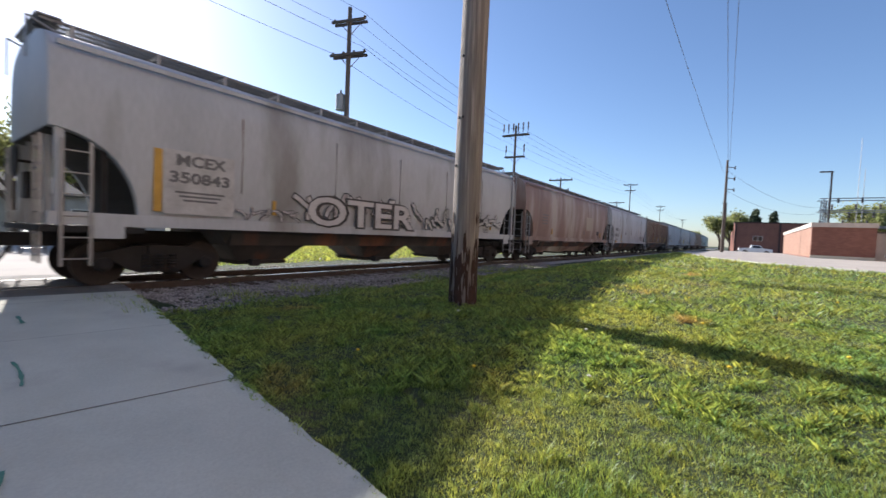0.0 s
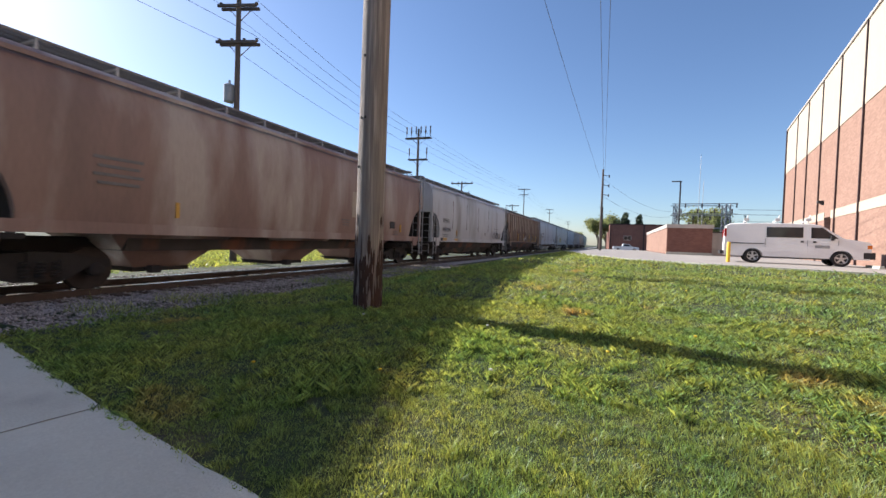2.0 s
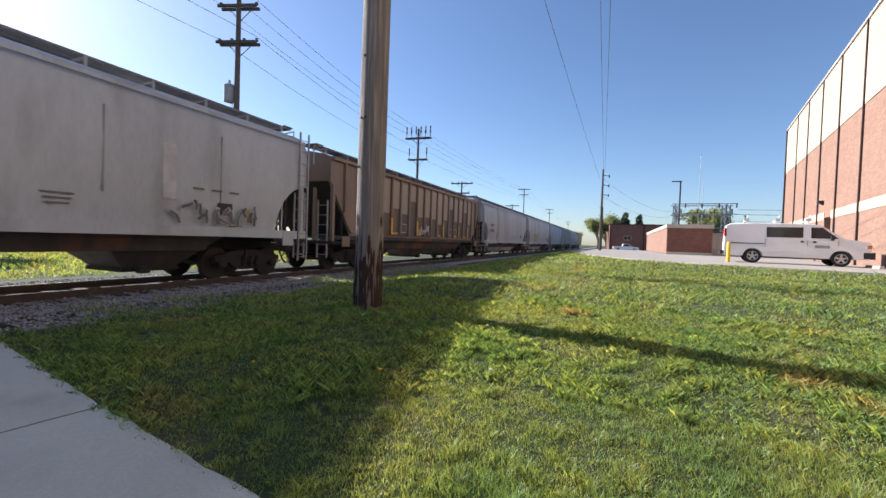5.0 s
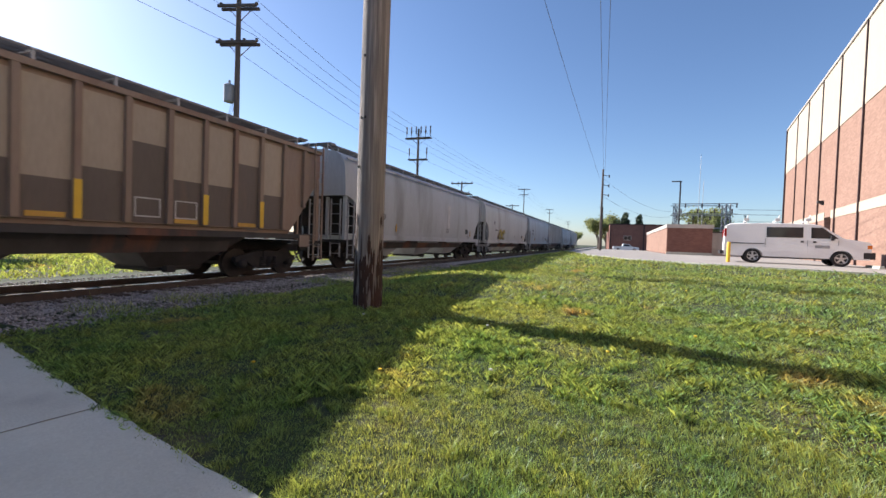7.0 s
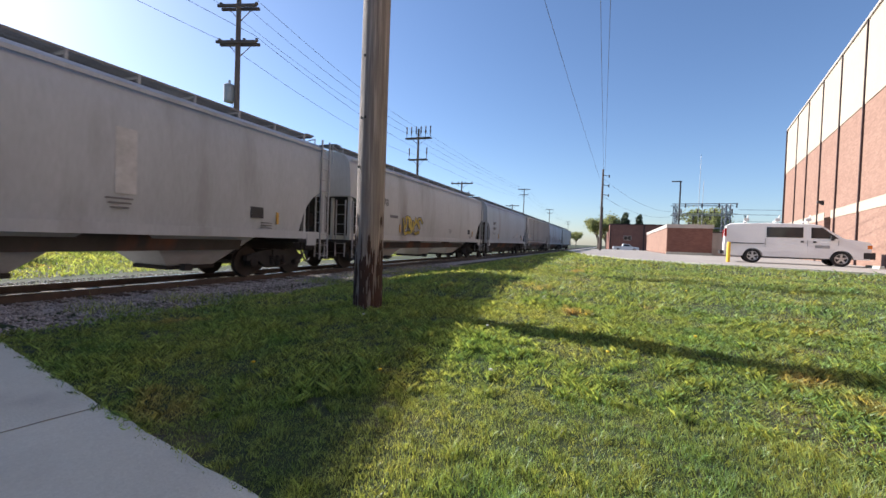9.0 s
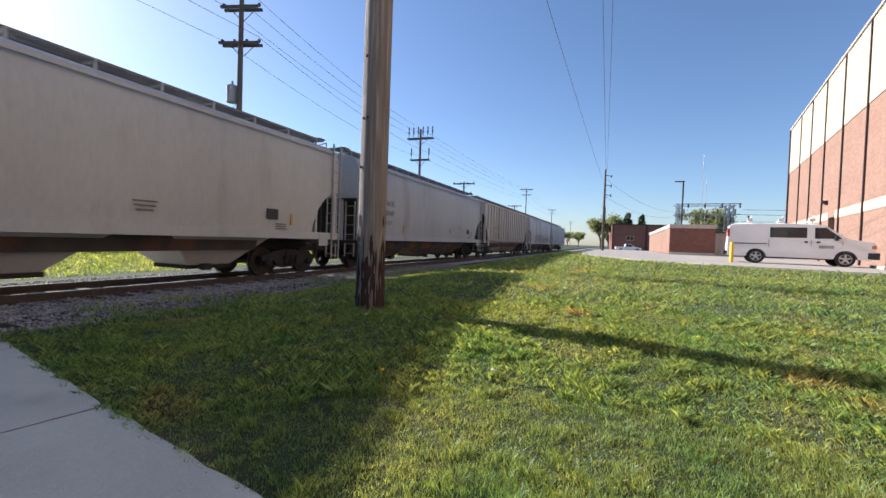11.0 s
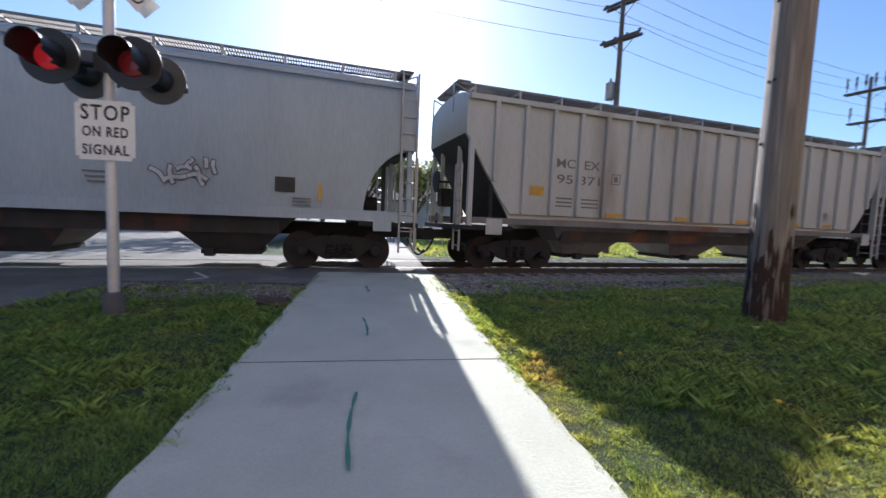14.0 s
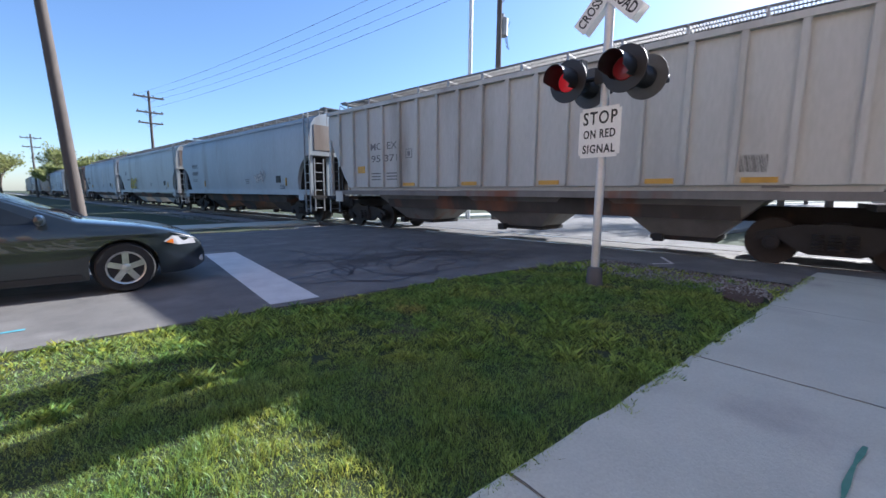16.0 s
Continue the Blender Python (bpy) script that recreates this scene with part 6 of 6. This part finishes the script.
c, b, s = hopper_car(6, "smooth", P_BLUE, "blue-grey covered hopper car with small white tag")
graffiti(b, 2.9, 4.0, 1.72, 2.2, 61, G_WHITE, STENCIL, 1.60, 9)
lettering(b, "NAHX", 0.34, -5.95, 2.72, STENCIL, 1.612, width=1.0, bold=0.006)
lettering(b, "69049", 0.34, -5.95, 2.3, STENCIL, 1.614, width=1.02, bold=0.006)
for k in range(2):
    decal(b, 1, -6.0, 1.95 - 0.09 * k, 0.8 - 0.2 * k, 0.035, STENCIL, "stencil_bar", 1.595, 0.02)
c, b, s = hopper_car(7, "ribbed", P_WARM, "warm grey ribbed covered hopper car with black stencils", hop="hopper")
lettering(b, "MC", 0.32, -5.45, 2.78, STENCIL, 1.509, width=0.58, bold=0.002)
lettering(b, "EX", 0.32, -4.62, 2.78, STENCIL, 1.509, width=0.5, bold=0.002)
lettering(b, "95", 0.32, -5.45, 2.38, STENCIL, 1.509, width=0.5, bold=0.002)
lettering(b, "371", 0.32, -4.62, 2.38, STENCIL, 1.509, width=0.66, bold=0.002)
for k in range(3):
    decal(b, 1, -5.45, 1.9 - 0.1 * k, 0.5, 0.04, STENCIL, "stencil_bar", 1.5, 0.008)
    decal(b, 1, -4.62, 1.9 - 0.1 * k, 0.55, 0.04, STENCIL, "stencil_bar", 1.5, 0.008)
for yy, zz, ww, hh in ((-3.78, 2.62, 0.3, 0.02), (-3.78, 2.36, 0.3, 0.02), (-3.92, 2.49, 0.02, 0.26), (-3.64, 2.49, 0.02, 0.26), (-3.78, 2.49, 0.12, 0.14)):
    decal(b, 1, yy, zz, ww, hh, STENCIL, "stencil_bar", 1.5, 0.008)
decal(b, 1, -6.3, 2.05, 0.42, 0.24, M["orange"], "reflector", 1.5, 0.012)
c, b, s = hopper_car(8, "smooth", P_LIGHT, "pale grey covered hopper car with black graffiti")
graffiti(b, -5.0, 4.5, 1.4, 2.4, 81, G_WHITE, G_BLACK, 1.6, 30)
c, b, s = hopper_car(9, "smooth", P_WARM, "tan-grey covered hopper car at the rear of the train")


# ---- grass ----
def blades(n, x0, x1, y0, y1, h0, h1, wd, seed, keep, r_in=0.0, r_out=1e9, bent=True, base=None):
    """Single grass blades, bent ones in two pieces, gathered in tufts of uneven height."""
    q = np.random.RandomState(seed)
    x, y = q.uniform(x0, x1, n), q.uniform(y0, y1, n)
    d = np.hypot(x, y)
    ok = keep(x, y) & (d >= r_in) & (d < r_out)
    x, y = x[ok], y[ok]
    n = len(x)
    clump = (np.sin(x * 2.1 + 1.3 * np.sin(y * 1.7)) * np.sin(y * 2.6 + np.sin(x * 1.1)) + np.sin(x * 13.3 + 2 * np.sin(y * 7.1)) * np.sin(y * 15.7 + 2 * np.sin(x * 6.3))
             + np.sin(x * 29 + 3 * np.sin(y * 11)) * np.sin(y * 31 + 3 * np.sin(x * 9))) * 0.22 + 0.5
    tuft = np.sin(x * 7.7 + 2.2 * np.sin(y * 5.3 + 1) + np.sin(x * 3.1)) * np.sin(y * 8.9 + 2.4 * np.sin(x * 4.7) + np.sin(y * 2.3))
    h = q.uniform(h0, h1, n) * (0.28 + 1.2 * np.clip(clump, 0, 1) ** 1.7 + 0.95 * np.clip(tuft, 0, 1) ** 2)
    a, b = q.uniform(0, 6.283, n), q.uniform(0, 6.283, n) * 0.85 + 3 * np.sin(x * 5.1 + y * 3.3) + 2 * np.sin(y * 6.7)
    lean = h * q.uniform(0.2, 1.2, n)
    z = (ground_z(x, y) if base is None else base(x, y)) - 0.005
    w = wd * q.uniform(0.6, 1.4, n)
    p0 = np.stack([x - w * np.cos(a), y - w * np.sin(a), z], 1)
    p1 = np.stack([x + w * np.cos(a), y + w * np.sin(a), z], 1)
    mx, my = x + lean * 0.35 * np.cos(b), y + lean * 0.35 * np.sin(b)
    p2 = np.stack([mx + w * 0.8 * np.cos(a), my + w * 0.8 * np.sin(a), z + h * 0.6], 1)
    p4 = np.stack([x + lean * np.cos(b), y + lean * np.sin(b), z + h], 1)
    if not bent:
        v = np.stack([p0, p1, p2, p4], 1).reshape(-1, 3)
        k = 4 * np.arange(n)
        return v, np.concatenate([np.stack([k, k + 1, k + 2], 1), np.stack([k, k + 2, k + 3], 1)])
    p3 = np.stack([mx - w * 0.8 * np.cos(a), my - w * 0.8 * np.sin(a), z + h * 0.6], 1)
    v = np.stack([p0, p1, p2, p3, p4], 1).reshape(-1, 3)
    k = 5 * np.arange(n)
    f = np.concatenate([np.stack([k, k + 1, k + 2], 1), np.stack([k, k + 2, k + 3], 1), np.stack([k + 3, k + 2, k + 4], 1)])
    return v, f


def lawn_ok(x, y):
    w = 0.2149 * x + 0.9766 * y
    u = -0.9766 * x + 0.2149 * y
    ragged = 0.05 * np.sin(u * 7.3) + 0.04 * np.sin(u * 17 + 1) + 0.03 * np.sin(u * 41)
    lawn = (w > 1.27 + ragged) & (x * TC - y * TS > -7.35)
    thin = np.sin(x * 9 + 2 * np.sin(y * 7)) * np.sin(y * 11 + x * 3) > sstep(6.6, 8.3, u) * 2 - 1
    verge = (w < -1.17 - ragged) & (w > -4.88 + 0.65 * sstep(3.5, 9.0, u) + 0.4 * ragged) & (x > -8.1) & thin
    lot = (y > np.interp(x, [-1.6, 0.2, 2.2, 5.0, 9.0, 13.5, 30], [40, 27.5, 22.6, 20.2, 18.7, 17.3, 13.6]) - 0.2) & (x > -1.7)
    pole = np.hypot(x - PX, y - PY) < 0.2
    bare = np.sin(x * 1.9 + 2.0) * np.sin(y * 2.3 + 0.7 * x) + 0.05 * np.sin(x * 23 + 3 * np.sin(y * 17)) > 0.98
    worn = np.hypot((x + 6.8) / 0.62, (y + 0.12) / 0.34) < 1
    return (lawn | verge) & ~lot & ~pole & ~bare & ~worn


def west(x, y):
    """The side of the lawn towards the tracks, where the grass stands denser."""
    return x < 0.75 * np.maximum(y, 0) + 0.7


def lawn_west(x, y):
    return lawn_ok(x, y) & west(x, y)


def lawn_east(x, y):
    return lawn_ok(x, y) & ~west(x, y)


def edge_ok(x, y):
    """Runners and tufts that creep over the sidewalk's edges."""
    w = 0.2149 * x + 0.9766 * y
    u = -0.9766 * x + 0.2149 * y
    creep = 0.05 * np.abs(np.sin(u * 3.1 + np.sin(u * 7.7))) + 0.04 * np.abs(np.sin(u * 13.0))
    return (((w > 1.28 - creep) & (w < 1.3)) | ((w < -1.2 + creep) & (w > -1.22))) & (u > -1.5) & (u < 8.6)


def slab_top(x, y):
    u = -0.9766 * x + 0.2149 * y
    return 0.047 + 0.075 * sstep(3.5, 8.5, u)


def verge_far(x, y):
    w = 0.2149 * x + 0.9766 * y
    return (w < -15.6) & (w > -60) & ((w > -17.4) | (w < -19.7)) & (x > -13) | (w > 1.8) & (x < -14)


parts_g = [blades(480000, -3.4, 2.6, -3.4, 3.4, 0.025, 0.062, 0.0018, 1, lawn_west, 0.0, 3.4),
           blades(1150000, -8.2, 5.5, -7.2, 7.2, 0.028, 0.07, 0.0023, 11, lawn_west, 3.3, 7.2, bent=False),
           blades(560000, -9, 12, -10, 16, 0.035, 0.08, 0.004, 2, lawn_west, 7.0, 15.0, bent=False),
           blades(110000, -8, 16, 12, 40, 0.05, 0.10, 0.011, 3, lawn_ok, 14.5, 40.0, bent=False),
           blades(50000, -8, 12, 38, 90, 0.06, 0.12, 0.025, 4, lawn_ok, 40.0, 90.0, bent=False),
           blades(60000, -45, -13, -45, 60, 0.06, 0.16, 0.02, 5, verge_far, bent=False),
           blades(110000, -32, -13.6, -6, 45, 0.05, 0.15, 0.014, 7, verge_far, bent=False),
           blades(230000, -9, 2, -3.2, 3.6, 0.012, 0.035, 0.0022, 12, edge_ok, bent=False, base=slab_top),
           blades(230000, -1, 14, -6, 12, 0.035, 0.075, 0.0075, 13, lawn_east, 0.0, 14.5, bent=False),
           blades(9000, -8.3, -6.6, 2.4, 20, 0.06, 0.22, 0.004, 6, lambda x, y: np.sin(y * 1.3) + np.sin(y * 3.1) > 0.2)]
gv, gf, base = [], [], 0
for v, f in parts_g:
    gv.append(v)
    gf.append(f + base)
    base += len(v)
tagged(new("grass", tri_mesh("grass", np.concatenate(gv), np.concatenate(gf), M["grass"])), "mown spring lawn grass with pale dry blades", "grass", kind="stuff")
frng = random.Random(5)
spots = [(-0.75, 3.55)] + [(frng.uniform(-3.0, 6), frng.uniform(2.5, 14)) for _ in range(34)]
for k, (x, y) in enumerate(spots):
    z = gz(x, y)
    fl = thing("dandelion", pose(x, y, z), "small yellow dandelion in the lawn", "flower", "dandelions in the lawn")
    bm = bmesh.new()
    bar(bm, (0, 0, 0), (0, 0, 0.06), 0.003, n=5)
    part("stem", bm, M["leaf"], fl)
    bm = bmesh.new()
    lathe(bm, [(0.06, 0.006), (0.072, 0.02), (0.08, 0.016), (0.083, 0.004)], (0, 0, 0), (0, 0, 1), n=9)
    part("flower_head", bm, M["dandelion"] if k % 3 else M["clover"], fl)
# worn dirt by the signal's foot
bm = bmesh.new()
pts = [(-6.8 + 0.6 * math.cos(a) * (1 + 0.25 * math.sin(3 * a)), -0.12 + 0.28 * math.sin(a) * (1 + 0.2 * math.cos(2 * a))) for a in np.linspace(0, 6.28, 22)[:-1]]
prism(bm, pts, 0.0, 0.074, swap=lambda x, z, y: (x, y, z))
tagged(new("dirt_patch", mesh_of(bm, "dirt_patch", M["bare"])), "bare brown earth beside the sidewalk", "dirt", kind="structure")


def motions():
    for c, y0, sets in CARS:
        walk(c, [(t, TM @ pose(TRACK_X, y0 - SPEED * t, RAIL_Z)) for t in (0, 4, 8, 12, 16)])
    roll = -math.degrees(SPEED / WR)
    for c, y0, sets in CARS:
        for w, k in sets:
            walk(w, [(i / 15, pose(0, k, WR, -roll * i / 15, 0, 0)) for i in range(0, 241)])


motions()
